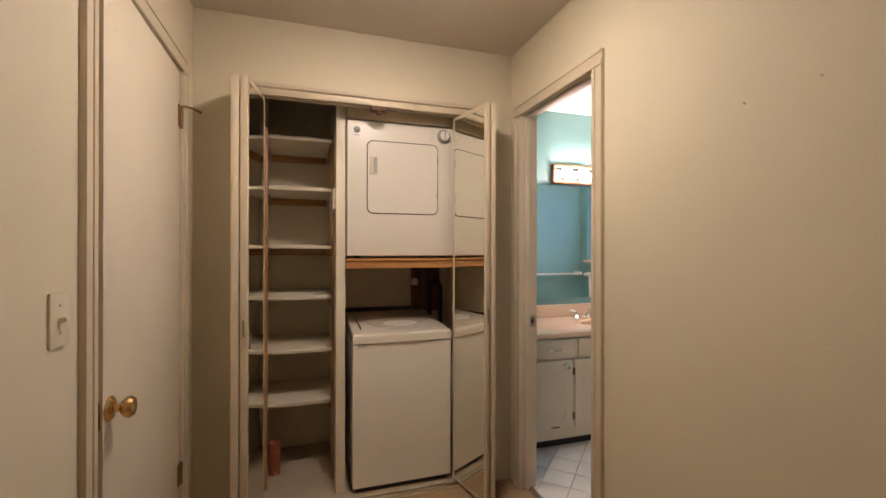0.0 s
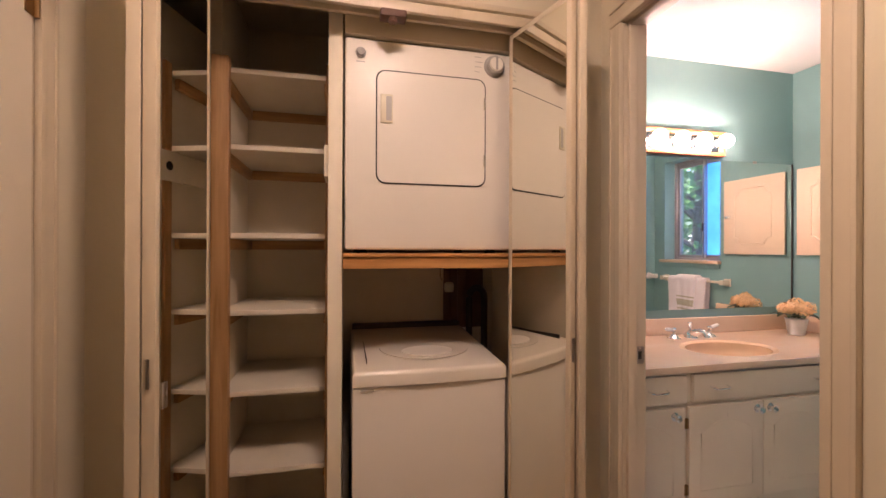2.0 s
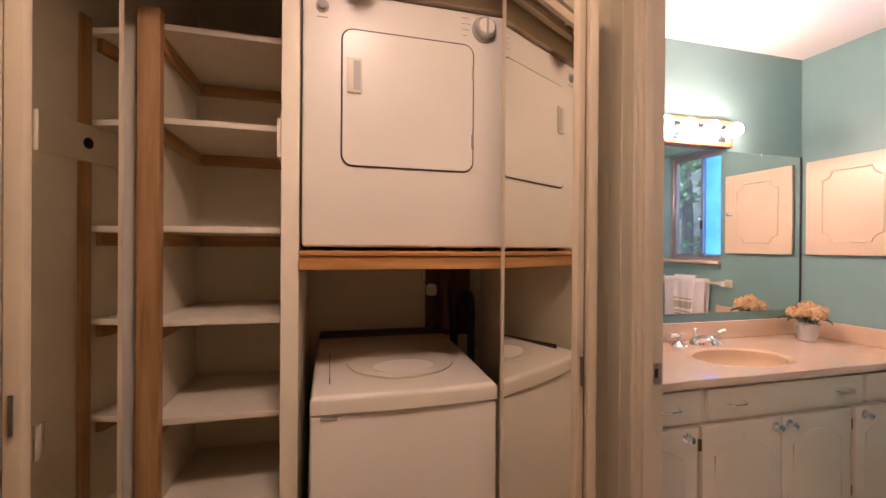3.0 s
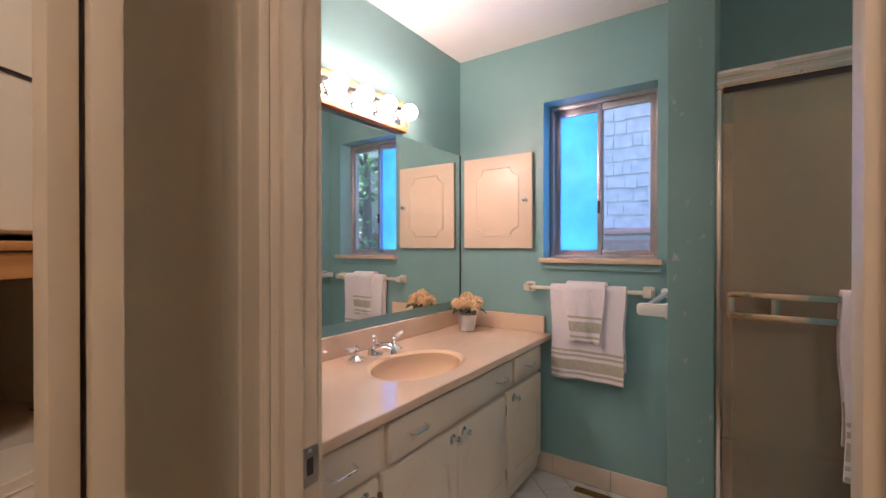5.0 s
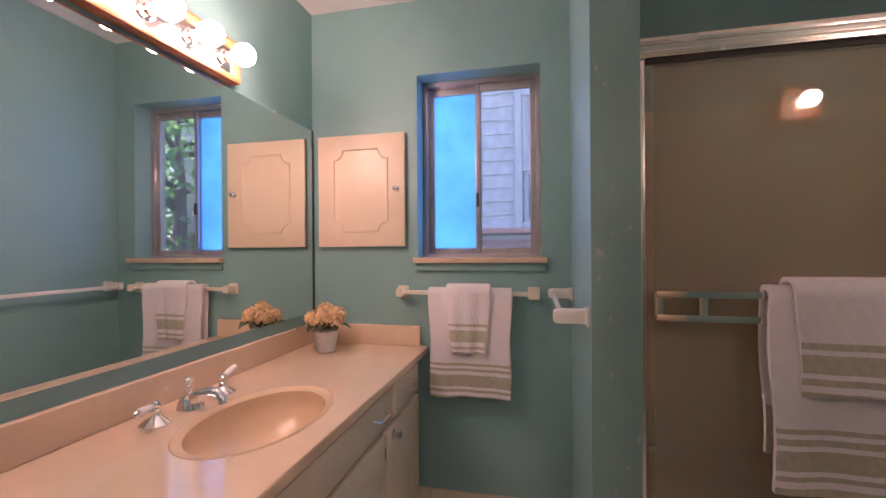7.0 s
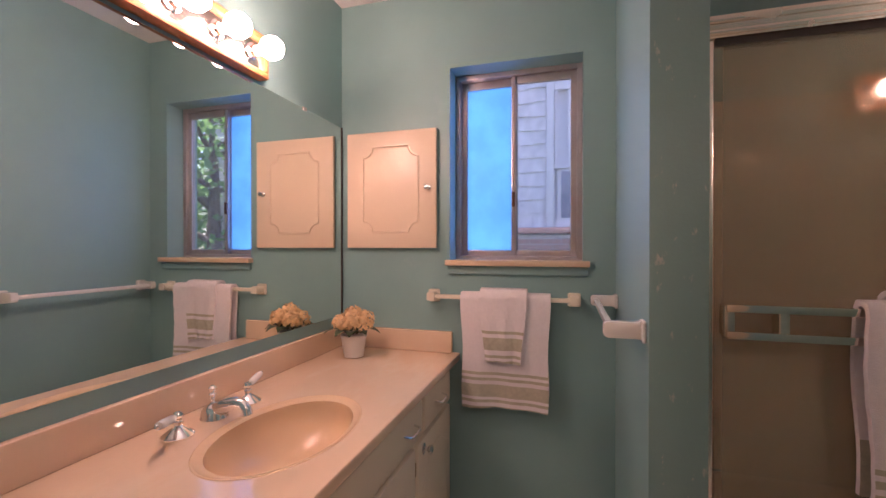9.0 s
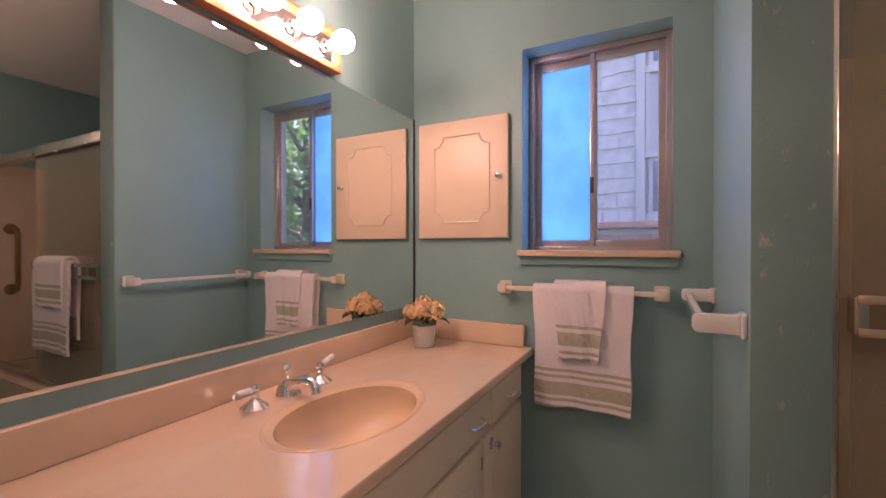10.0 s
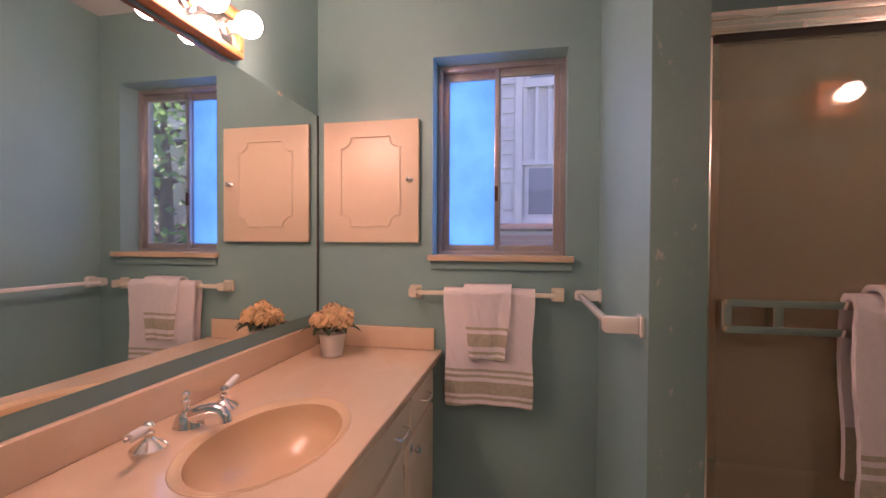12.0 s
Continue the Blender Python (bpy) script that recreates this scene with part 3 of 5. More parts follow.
bifold("door_bifold_right", (0.900, 2.19), (0.880, 1.922), (0.856, 1.936), (0.778, 2.228), -1, 0.0115, False, "half folded mirrored closet door with a cream frame")

shelving = thing("closet_shelving", (-0.06, 2.70, 0.004), "built-in cream shelves with raw pine supports, all empty", "shelving")
for i, z in enumerate((1.928, 1.648, 1.322, 1.036, 0.739, 0.444)):
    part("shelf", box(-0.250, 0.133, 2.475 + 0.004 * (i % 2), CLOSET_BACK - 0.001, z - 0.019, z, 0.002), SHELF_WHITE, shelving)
    part("back_cleat", box(-0.228, 0.108, CLOSET_BACK - 0.022, CLOSET_BACK - 0.002, z - 0.062, z - 0.020, 0.002), PINE_X, shelving, "raw pine cleat")
    for x0, x1 in ((-0.250, -0.230), (0.112, 0.132))[:1 if i == 1 else 2]:
        part("side_cleat", box(x0, x1, 2.50, CLOSET_BACK - 0.003, z - 0.062, z - 0.020, 0.002), PINE_Y, shelving, "raw pine cleat")
part("post", box(-0.272, -0.214, 2.437, 2.473, 0.004, 1.955, 0.003), PINE_Z, shelving, "raw pine post")
for z0, z1 in ((0.004, 1.513), (1.627, 1.955)):
    part("post", box(0.1205, 0.1345, 2.437, 2.473, z0, z1, 0.003), PINE_Z, shelving, "raw pine post")
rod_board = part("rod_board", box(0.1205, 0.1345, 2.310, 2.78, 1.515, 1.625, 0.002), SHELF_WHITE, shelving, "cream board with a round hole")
# Black disc on the board paints the hole's inner shade.
part("rod_hole_shade", lathe([(0.017, 0), (0.017, 0.0012)], 20, Matrix.Translation((0.1205, 2.46, 1.570)) @ pose(0, 0, 0, 0, -90, 0)), SHADE_AND_CHIP_BLACK, rod_board)
pipe = thing("pipe_stub", (-0.19, 2.60, 0.004), "rusty iron pipe stub on the closet floor", "pipe")
part("pipe", lathe([(0.030, 0), (0.030, 0.14), (0.024, 0.14), (0.024, 0.10)], 20, Matrix.Translation((-0.19, 2.60, 0.004))), RUST, pipe)
part("cap", lathe([(0.036, 0.13), (0.037, 0.16), (0.030, 0.185), (0.012, 0.19)], 20, Matrix.Translation((-0.19, 2.60, 0.004))), RUST, pipe)

# dryer on its oak shelf
shelf = thing("dryer_shelf", (0.55, 2.6, 1.196), "orange oak shelf carrying the dryer", "shelf")
part("board", box(0.184, 0.959, 2.276, CLOSET_BACK - 0.001, 1.232, 1.250, 0.002), OAK, shelf)
part("front_rail", box(0.184, 0.959, 2.252, 2.275, 1.197, 1.236, 0.004), OAK, shelf)
part("front_cap", box(0.184, 0.959, 2.244, 2.275, 1.237, 1.251, 0.004), OAK, shelf)

dryer = thing("dryer", (0.537, 2.58, 1.250), "white enamel front-loading dryer with a square door", "dryer")
DX0, DX1, DY, DZ0, DZ1 = 0.190, 0.800, 2.281, 1.262, 1.995
part("cabinet", box(DX0, DX1, DY, DY + 0.60, DZ0, DZ1, 0.012, segments=3), APPLIANCE, dryer)
for x in (DX0 + 0.06, DX1 - 0.06):
    for y in (DY + 0.07, DY + 0.54):
        part("foot", lathe([(0.02, 1.2505), (0.02, 1.258), (0.012, 1.264)], 14, Matrix.Translation((x, y, 0))), GASKET, dryer)
face = Matrix.Translation((0.496, DY, 1.692)) @ pose(0, 0, 0, 90, 0, 0)
part("door_gap", prism(rounded(0.402, 0.398, 0.034), 0.0025, face), GASKET, dryer, "dark gap round the dryer door")
door = part("door", prism(rounded(0.392, 0.388, 0.030), 0.006, face), APPLIANCE, dryer)
part("grip_frame", box(0.311, 0.353, DY - 0.0125, DY - 0.006, 1.704, 1.804, 0.003), PALE_PLASTIC, door, "ivory recessed door grip")
part("grip_recess", box(0.330, 0.349, DY - 0.0135, DY - 0.0123, 1.712, 1.796), GREY_PLASTIC, door)
for z in (1.59, 1.80):
    part("hinge", box(0.6885, 0.696, DY - 0.0065, DY - 0.001, z - 0.022, z + 0.022, 0.001), CHROME, door)
dial = part("dial", lathe([(0.040, 0), (0.040, 0.004), (0.034, 0.007), (0.032, 0.022), (0.027, 0.026)], 32, Matrix.Translation((0.730, DY - 0.0005, 1.943)) @ pose(0, 0, 0, 90, 0, 0)), GREY_PLASTIC, dryer, "grey timer dial")
part("dial_cap", lathe([(0.026, 0), (0.024, 0.005)], 28, Matrix.Translation((0.730, DY - 0.0265, 1.943)) @ pose(0, 0, 0, 90, 0, 0)), APPLIANCE, dial)
part("pointer", box(0.7265, 0.7335, DY - 0.036, DY - 0.031, 1.921, 1.967, 0.001), GREY_PLASTIC, dial)
button = part("start_button", lathe([(0.018, 0), (0.018, 0.004), (0.013, 0.006), (0.012, 0.014), (0.009, 0.016)], 24, Matrix.Translation((0.243, DY - 0.0005, 1.943)) @ pose(0, 0, 0, 90, 0, 0)), GREY_PLASTIC, dryer, "grey start button")
for i in range(4):
    part("print_mark", box(0.655, 0.655 + (0.022, 0.03, 0.026, 0.018)[i], DY - 0.0006, DY - 0.0001, 1.972 - 0.018 * i, 1.974 - 0.018 * i), GREY_PLASTIC, dryer)
part("print_mark", box(0.228, 0.258, DY - 0.0006, DY - 0.0001, 1.911, 1.915), GREY_PLASTIC, dryer)

# washer
washer = thing("washer", (0.56, 2.58, 0.004), "white top-loading washing machine with closed ivory lid", "washing machine")
WX0, WX1, WY0, WY1 = 0.218, 0.764, 2.238, 2.88
part("cabinet", box(WX0, WX1, WY0, WY1, 0.035, 0.797, 0.010, segments=3), APPLIANCE, washer)
# Dark block stands in for the shade under the washer.
part("kick_gap_shade", box(WX0 + 0.02, WX1 - 0.02, WY0 + 0.03, WY1 - 0.03, 0.004, 0.036), GASKET, washer)
bm = bmesh.new()
front = [(WX0 + (WX1 - WX0) * i / 16, WY0 - 0.004 - 0.010 * math.sin(math.pi * i / 16)) for i in range(17)]
prism(front + [(WX1, WY1), (WX0, WY1)], 0.050, Matrix.Translation((0, 0, 0.801)), bm)
bmesh.ops.bevel(bm, geom=[e for e in bm.edges if all(v.co.z > 0.845 for v in e.verts) and len(e.link_faces) == 2], offset=0.016, segments=4, profile=0.5, affect="EDGES")
for v in bm.verts:
    if v.co.z > 0.82:
        v.co.z += 0.035 * max(0, min(1, (v.co.y - WY0) / 0.45))
top = part("top", bm, APPLIANCE_TOP, washer, "ivory enamel top")
tilt = Matrix.Translation((0.505, 2.47, 0.8705)) @ pose(0, 0, 0, 4.4, 0, 0)
bm = prism([(0.18 * math.cos(a), 0.15 * math.sin(a) * (1.0 if math.sin(a) < 0 else 0.75)) for a in np.linspace(0, 2 * math.pi, 40, endpoint=False)], 0.004, tilt)
part("lid_oval", bm, APPLIANCE_TOP, top)
bm = prism([(0.10 * math.cos(a), 0.060 * math.sin(a) - 0.06) for a in np.linspace(0, 2 * math.pi, 32, endpoint=False)], 0.0065, tilt)
part("lid_boss", bm, APPLIANCE, top)
part("lid_seam", box(0.268, 0.270, 2.32, 2.62, 0.850, 0.8745), GASKET, top)
part("console", box(WX0 + 0.01, WX1 - 0.01, 2.83, WY1 + 0.01, 0.87, 0.905, 0.008), GASKET, washer, "black rear trim strip")
part("chipped_latch", box(0.245, 0.29, WY0 - 0.006, WY0 - 0.001, 0.784, 0.792, 0.002), GREY_PLASTIC, washer)

hose = thing("washer_hoses", (0.80, 2.86, 0.95), "black and rust-brown water hoses behind the washer", "hose")
part("supply_pipe", tube([(0.705, 2.88, 0.90), (0.705, 2.88, 1.19)], 0.016), DARK_PIPE, hose)
part("supply_pipe", tube([(0.775, 2.88, 0.90), (0.775, 2.88, 1.19)], 0.022), DARK_PIPE, hose)
part("valve", lathe([(0.02, 0), (0.024, 0.01), (0.024, 0.04), (0.012, 0.05)], 16, Matrix.Translation((0.705, 2.86, 1.05))), PALE_PLASTIC, hose)
part("drain_hose", tube([(0.885, 2.84, 0.6)] + [(0.845 + 0.04 * math.cos(math.pi * k / 10), 2.84, 1.02 + 0.05 * math.sin(math.pi * k / 10)) for k in range(11)] + [(0.805, 2.84, 0.6)], 0.017, 12), HOSE, hose)
part("drain_box", box(0.69, 0.90, 2.90, 2.928, 0.86, 1.19, 0.006), DARK_PIPE, hose, "dark brown pipe box")
solid("wall_hook", tube([(0.645, 2.80, 1.232), (0.645, 2.80, 1.13), (0.655, 2.795, 1.112), (0.664, 2.795, 1.124)], 0.0028, 8), CHROME, "thin wire hook hanging under the shelf", "hook", at=(0.645, 2.80, 1.15))


# ---- bathroom: vanity ----
CZ, CY0 = 0.767, 2.32
VY = 2.348
vanity = thing("vanity_cabinet", (2.05, 2.63, 0), "worn cream painted vanity cabinet with doors and drawers", "vanity")
VX0, VX1 = 1.225, 2.875
part("carcass", box(VX0, VX1, VY + 0.004, BATH_N - 0.02, 0.075, 0.598, 0.002), VANITY, vanity)
part("face_frame", box(VX0, VX1, VY + 0.004, VY + 0.022, 0.599, CZ - 0.034, 0.001), VANITY, vanity)
part("end_panel", box(VX1 - 0.018, VX1, VY + 0.023, BATH_N - 0.02, 0.599, CZ - 0.034, 0.001), VANITY, vanity)
# Toe recess shade is put into this board's near-black colour.
part("shaded_toe_board", box(VX0, VX1 - 0.02, VY + 0.07, VY + 0.085, 0.002, 0.075), SHADE_AND_CHIP_BLACK, vanity)


def front_panel(name, x0, x1, z0, z1, routed):
    """A door or drawer front with soft edges and a routed line."""
    p = part(name, box(x0, x1, VY - 0.016, VY + 0.004, z0, z1, 0.005), VANITY, vanity)
    if routed:
        w, h = x1 - x0, z1 - z0
        pts = [(x0 + 0.06, z0 + 0.06), (x1 - 0.06, z0 + 0.06), (x1 - 0.06, z1 - 0.12)]
        pts += [(x1 - 0.06 - (w - 0.12) * k / 8, z1 - 0.12 + 0.055 * math.sin(math.pi * k / 8)) for k in range(1, 8)]
        pts += [(x0 + 0.06, z1 - 0.12), (x0 + 0.06, z0 + 0.06)]
        part("routed_line", tube([(x, VY - 0.0155, z) for x, z in pts], 0.0022, 6), VANITY, p)
    return p


def vanity_knob(parent, x, z):
    bm = lathe([(0.019, 0), (0.019, 0.002), (0.008, 0.006), (0.007, 0.016), (0.015, 0.022), (0.016, 0.028), (0.009, 0.033)], 22, Matrix.Translation((x, VY - 0.016, z)) @ pose(0, 0, 0, 90, 0, 0))
    part("knob", bm, CHROME, parent, "chrome knob with a dark backplate")


def vanity_pull(parent, x, z):
    bm = tube([(x - 0.045, VY - 0.016, z + 0.003), (x - 0.042, VY - 0.034, z), (x - 0.03, VY - 0.040, z - 0.003), (x + 0.03, VY - 0.040, z - 0.003), (x + 0.042, VY - 0.034, z), (x + 0.045, VY - 0.016, z + 0.003)], 0.0038, 8)
    part("pull", bm, CHROME, parent, "chrome wire pull")


d = front_panel("drawer_front", 1.235, 1.640, 0.600, 0.722, False)
vanity_pull(d, 1.49, 0.662)
d = front_panel("drawer_front", 1.675, 2.520, 0.600, 0.722, False)
vanity_pull(d, 1.805, 0.662)
vanity_pull(d, 2.395, 0.662)
d = front_panel("drawer_front", 2.545, 2.868, 0.600, 0.722, False)
vanity_pull(d, 2.705, 0.662)
for x0, x1, kx in ((1.235, 1.628, 1.575), (1.652, 2.052, 2.017), (2.056, 2.452, 2.092), (2.480, 2.868, 2.530)):
    d = front_panel("door", x0, x1, 0.150, 0.582, True)
    vanity_knob(d, kx, 0.548)
    hx = {1.235: 1.632, 1.652: 1.646, 2.056: 2.459, 2.480: 2.872}[x0]
    for z in (0.22, 0.51):
        part("hinge", box(hx - 0.005, hx + 0.005, VY - 0.014, VY - 0.002, z - 0.022, z + 0.022, 0.002), OLD_BRASS, d, "dark hinge")

part("paint_chip", box(1.47, 1.53, VY - 0.0166, VY - 0.0155, 0.158, 0.166, 0.0), SHADE_AND_CHIP_BLACK, vanity, "dark chip in the paint")

# counter top with an oval bowl cut into it
counter = thing("countertop", (2.1, 2.61, CZ), "peach cultured marble vanity top with an oval bowl", "countertop")
SX, SY, SA, SB = 2.102, 2.560, 0.252, 0.172
K = 64
ring = [(SX + SA * math.cos(2 * math.pi * i / K), SY + SB * math.sin(2 * math.pi * i / K)) for i in range(K)]
X0, X1, Y0, Y1 = BATH_W + 0.001, BATH_E - 0.001, CY0, BATH_N - 0.001
bm = bmesh.new()
inner = [bm.verts.new((x, y, CZ)) for x, y in ring]
outer = []
for x, y in ring:
    dx, dy = x - SX, y - SY
    k = min((X1 - SX) / dx if dx > 1e-9 else 1e9, (X0 - SX) / dx if dx < -1e-9 else 1e9, (Y1 - SY) / dy if dy > 1e-9 else 1e9, (Y0 - SY) / dy if dy < -1e-9 else 1e9)
    outer.append(bm.verts.new((SX + dx * k, SY + dy * k, CZ)))
for i in range(K):
    bm.faces.new((inner[i], outer[i], outer[(i + 1) % K], inner[(i + 1) % K]))
corners = {}
for i in range(K):
    a, b = outer[i].co, outer[(i + 1) % K].co
    if abs(a.x - b.x) > 1e-6 and abs(a.y - b.y) > 1e-6:
        c = bm.verts.new((X1 if max(a.x, b.x) > SX else X0, Y1 if max(a.y, b.y) > SY else Y0, CZ))
        bm.faces.new((outer[i], c, outer[(i + 1) % K]))
edge_front = box(X0, X1, CY0 - 0.002, CY0 + 0.02, CZ - 0.032, CZ - 0.0005, 0.006, None, 3)
bmesh.ops.recalc_face_normals(bm, faces=bm.faces)
part("slab", bm, MARBLE, counter)
part("front_edge", edge_front, MARBLE, counter)
bm = bmesh.new()
prof = [(1.0, 0.0), (0.995, 0.0015), (0.985, 0.002), (0.97, 0.0005), (0.95, -0.003), (0.91, -0.005), (0.875, -0.007)]
prof += [(0.865 * math.cos(radians(a)) ** 0.8, -0.010 - 0.128 * math.sin(radians(a))) for a in (4, 12, 20, 28, 36, 44, 52, 60, 68, 76, 82, 86)]
rings = [[bm.verts.new((SX + SA * s * math.cos(2 * math.pi * i / K), SY + SB * s * math.sin(2 * math.pi * i / K), CZ + h)) for i in range(K)] for s, h in prof]
for a, b in zip(rings, rings[1:]):
    for i in range(K):
        bm.faces.new((a[i], a[(i + 1) % K], b[(i + 1) % K], b[i]))
bm.faces.new(rings[-1])
bmesh.ops.recalc_face_normals(bm, faces=bm.faces)
part("bowl", bm, BOWL_SHADED, counter)
part("drain", lathe([(0.028, 0), (0.028, 0.004), (0.020, 0.006), (0.006, 0.003)], 24, Matrix.Translation((SX, SY, CZ - 0.1395))), CHROME, counter)
part("backsplash", box(X0, X1, BATH_N - 0.022, BATH_N - 0.001, CZ, 0.864, 0.006, None, 3), MARBLE, counter)
part("side_splash", box(BATH_E - 0.026, BATH_E - 0.001, 2.352, BATH_N - 0.031, CZ, 0.862, 0.006, None, 3), MARBLE, counter)

# faucet
faucet = thing("faucet", (2.085, 2.80, CZ), "chrome widespread faucet with white porcelain levers", "faucet")
FY = 2.795
bell = [(0.036, 0), (0.037, 0.004), (0.037, 0.008), (0.030, 0.014), (0.019, 0.022), (0.011, 0.028), (0.009, 0.032), (0.0115, 0.035), (0.0115, 0.041), (0.008, 0.044), (0.008, 0.047)]
part("spout_base", lathe([(0.035, 0), (0.036, 0.004), (0.034, 0.009), (0.033, 0.018), (0.027, 0.031), (0.016, 0.040), (0.008, 0.044)], 28, Matrix.Translation((SX, FY, CZ + 0.0005))), CHROME, faucet)
part("spout", tube([(SX, FY + 0.005, CZ + 0.018), (SX, FY - 0.018, CZ + 0.029), (SX, FY - 0.044, CZ + 0.043), (SX, FY - 0.072, CZ + 0.051), (SX, FY - 0.094, CZ + 0.048), (SX, FY - 0.106, CZ + 0.036), (SX, FY - 0.109, CZ + 0.022)], [0.017, 0.022, 0.018, 0.0155, 0.0145, 0.014, 0.015], 18), CHROME, faucet)
part("lift_rod", lathe([(0.006, 0.03), (0.006, 0.056), (0.010, 0.060), (0.010, 0.066), (0.005, 0.071), (0.010, 0.078), (0.011, 0.084), (0.005, 0.090)], 16, Matrix.Translation((SX, FY + 0.006, CZ))), CHROME, faucet)
for x, ex, ey in ((SX - 0.122, -0.080, -0.034), (SX + 0.115, 0.080, 0.022)):
    valve = part("valve", lathe(bell, 26, Matrix.Translation((x, FY - 0.01, CZ + 0.0005))), CHROME, faucet)
    part("finial", lathe([(0.006, 0), (0.011, 0.004), (0.0125, 0.010), (0.010, 0.016), (0.004, 0.019)], 16, Matrix.Translation((x, FY - 0.01, CZ + 0.047))), CHROME, valve)
    a = Vector((x, FY - 0.01, CZ + 0.054))
    b = a + Vector((ex, ey, 0.012))
    part("lever", tube([a.lerp(b, 0.22), a.lerp(b, 0.3), a.lerp(b, 0.8), b], [0.007, 0.010, 0.011, 0.009], 14), CERAMIC, valve, "white porcelain lever")
    part("lever_tip", tube([b, b.lerp(b + (b - a), 0.09), b.lerp(b + (b - a), 0.14)], [0.0045, 0.006, 0.003], 12), CHROME, valve)

# mirror, light bar, cabinet
wall_mirror = thing("wall_mirror", (2.1, BATH_N, 0.910), "large frameless mirror over the vanity", "mirror")
part("glass", box(BATH_W + 0.012, 2.974, BATH_N - 0.006, BATH_N - 0.001, 0.911, 1.814), MIRROR, wall_mirror)
part("edge_strip", box(2.974, 2.982, BATH_N - 0.009, BATH_N - 0.001, 0.910, 1.815), GASKET, wall_mirror, "dark edge strip")
for x in (1.7, 2.68):
    part("clip", box(x - 0.012, x + 0.012, BATH_N - 0.010, BATH_N - 0.0005, 1.806, 1.820, 0.002), STEEL, wall_mirror)

LX0, LX1, LZ0, LZ1, LY = 1.826, 2.415, 1.826, 1.972, 2.866
lightbar = thing("vanity_light", (2.12, BATH_N, LZ0), "oak framed chrome light bar with four lit globe bulbs", "wall light")
for x0, x1, z0, z1 in ((LX0, LX1, LZ0, LZ0 + 0.022), (LX0, LX1, LZ1 - 0.022, LZ1), (LX0, LX0 + 0.022, LZ0 + 0.022, LZ1 - 0.022), (LX1 - 0.022, LX1, LZ0 + 0.022, LZ1 - 0.022)):
    part("frame_rail", box(x0, x1, LY, BATH_N - 0.001, z0, z1, 0.005), OAK_FRAME, lightbar)
part("backplate", box(LX0 + 0.022, LX1 - 0.022, BATH_N - 0.032, BATH_N - 0.020, LZ0 + 0.022, LZ1 - 0.022), LIGHT_PLATE, lightbar, "polished chrome backplate")
for i in range(4):
    x = 2.350 - 0.1500 * i
    m = Matrix.Translation((x, BATH_N - 0.032, 1.901)) @ pose(0, 0, 0, 90, 0, 0)
    socket = part("socket", lathe([(0.028, 0), (0.028, 0.003), (0.020, 0.006), (0.019, 0.020), (0.021, 0.023)], 22, m), CHROME, lightbar)
    part("bulb", lathe([(0.013, 0.023), (0.014, 0.034), (0.021, 0.043), (0.034, 0.060), (0.038, 0.078), (0.034, 0.097), (0.022, 0.110), (0.006, 0.115)], 26, m), BULB_GLOW, socket, "lit frosted globe bulb")

medicine = thing("medicine_cabinet", (BATH_E, 2.645, 1.236), "cream wall cabinet with a routed panel door", "cabinet")
part("box", box(BATH_E - 0.006, BATH_E - 0.001, 2.440, 2.855, 1.25, 1.76), MED_CABINET, medicine)
mdoor = part("door", box(BATH_E - 0.026, BATH_E - 0.007, 2.423, 2.868, 1.236, 1.776, 0.004), MED_CABINET, medicine)
y0, y1, z0, z1, c = 2.508, 2.784, 1.308, 1.705, 0.048
pts = []
for cy, cz, a0 in ((y1, z1, 270), (y0, z1, 0), (y0, z0, 90), (y1, z0, 180)):
    arc = [(cy + c * math.cos(radians(a0 - 90 * k / 6)), cz + c * math.sin(radians(a0 - 90 * k / 6))) for k in range(7)]
    pts += [(BATH_E - 0.0262, y, z) for y, z in arc]
pts.append(pts[0])
part("routed_line", tube(pts, 0.0048, 8), MED_CABINET, mdoor, "raised bead line")
part("knob", lathe([(0.013, 0), (0.007, 0.004), (0.006, 0.012), (0.012, 0.018), (0.012, 0.022), (0.006, 0.026)], 20, Matrix.Translation((BATH_E - 0.026, 2.462, 1.508)) @ pose(0, 0, 0, 0, -90, 0)), CHROME, mdoor, "chrome knob")

# wall light by the far end of the bathroom, seen in the shower glass
sconce = thing("wall_light", (BATH_W, 0.615, 1.825), "oak framed wall light with a lit globe bulb", "wall light")
for ya, yb, za, zb in ((0.535, 0.695, 1.810, 1.832), (0.535, 0.695, 1.938, 1.960), (0.535, 0.557, 1.832, 1.938), (0.673, 0.695, 1.832, 1.938)):
    part("frame_rail", box(BATH_W + 0.001, BATH_W + 0.085, ya, yb, za, zb, 0.005), OAK_FRAME, sconce)
part("backplate", box(BATH_W + 0.02, BATH_W + 0.035, 0.557, 0.673, 1.832, 1.938), LIGHT_PLATE, sconce)
m = Matrix.Translation((BATH_W + 0.035, 0.615, 1.885)) @ pose(0, 0, 0, 0, 90, 0)
socket = part("socket", lathe([(0.030, 0), (0.030, 0.004), (0.020, 0.008), (0.019, 0.055), (0.021, 0.058)], 22, m), CHROME, sconce)
part("bulb", lathe([(0.013, 0.058), (0.014, 0.072), (0.023, 0.083), (0.034, 0.101), (0.038, 0.120), (0.034, 0.139), (0.022, 0.152), (0.006, 0.157)], 26, m), SCONCE_GLOW, socket, "lit frosted globe bulb")

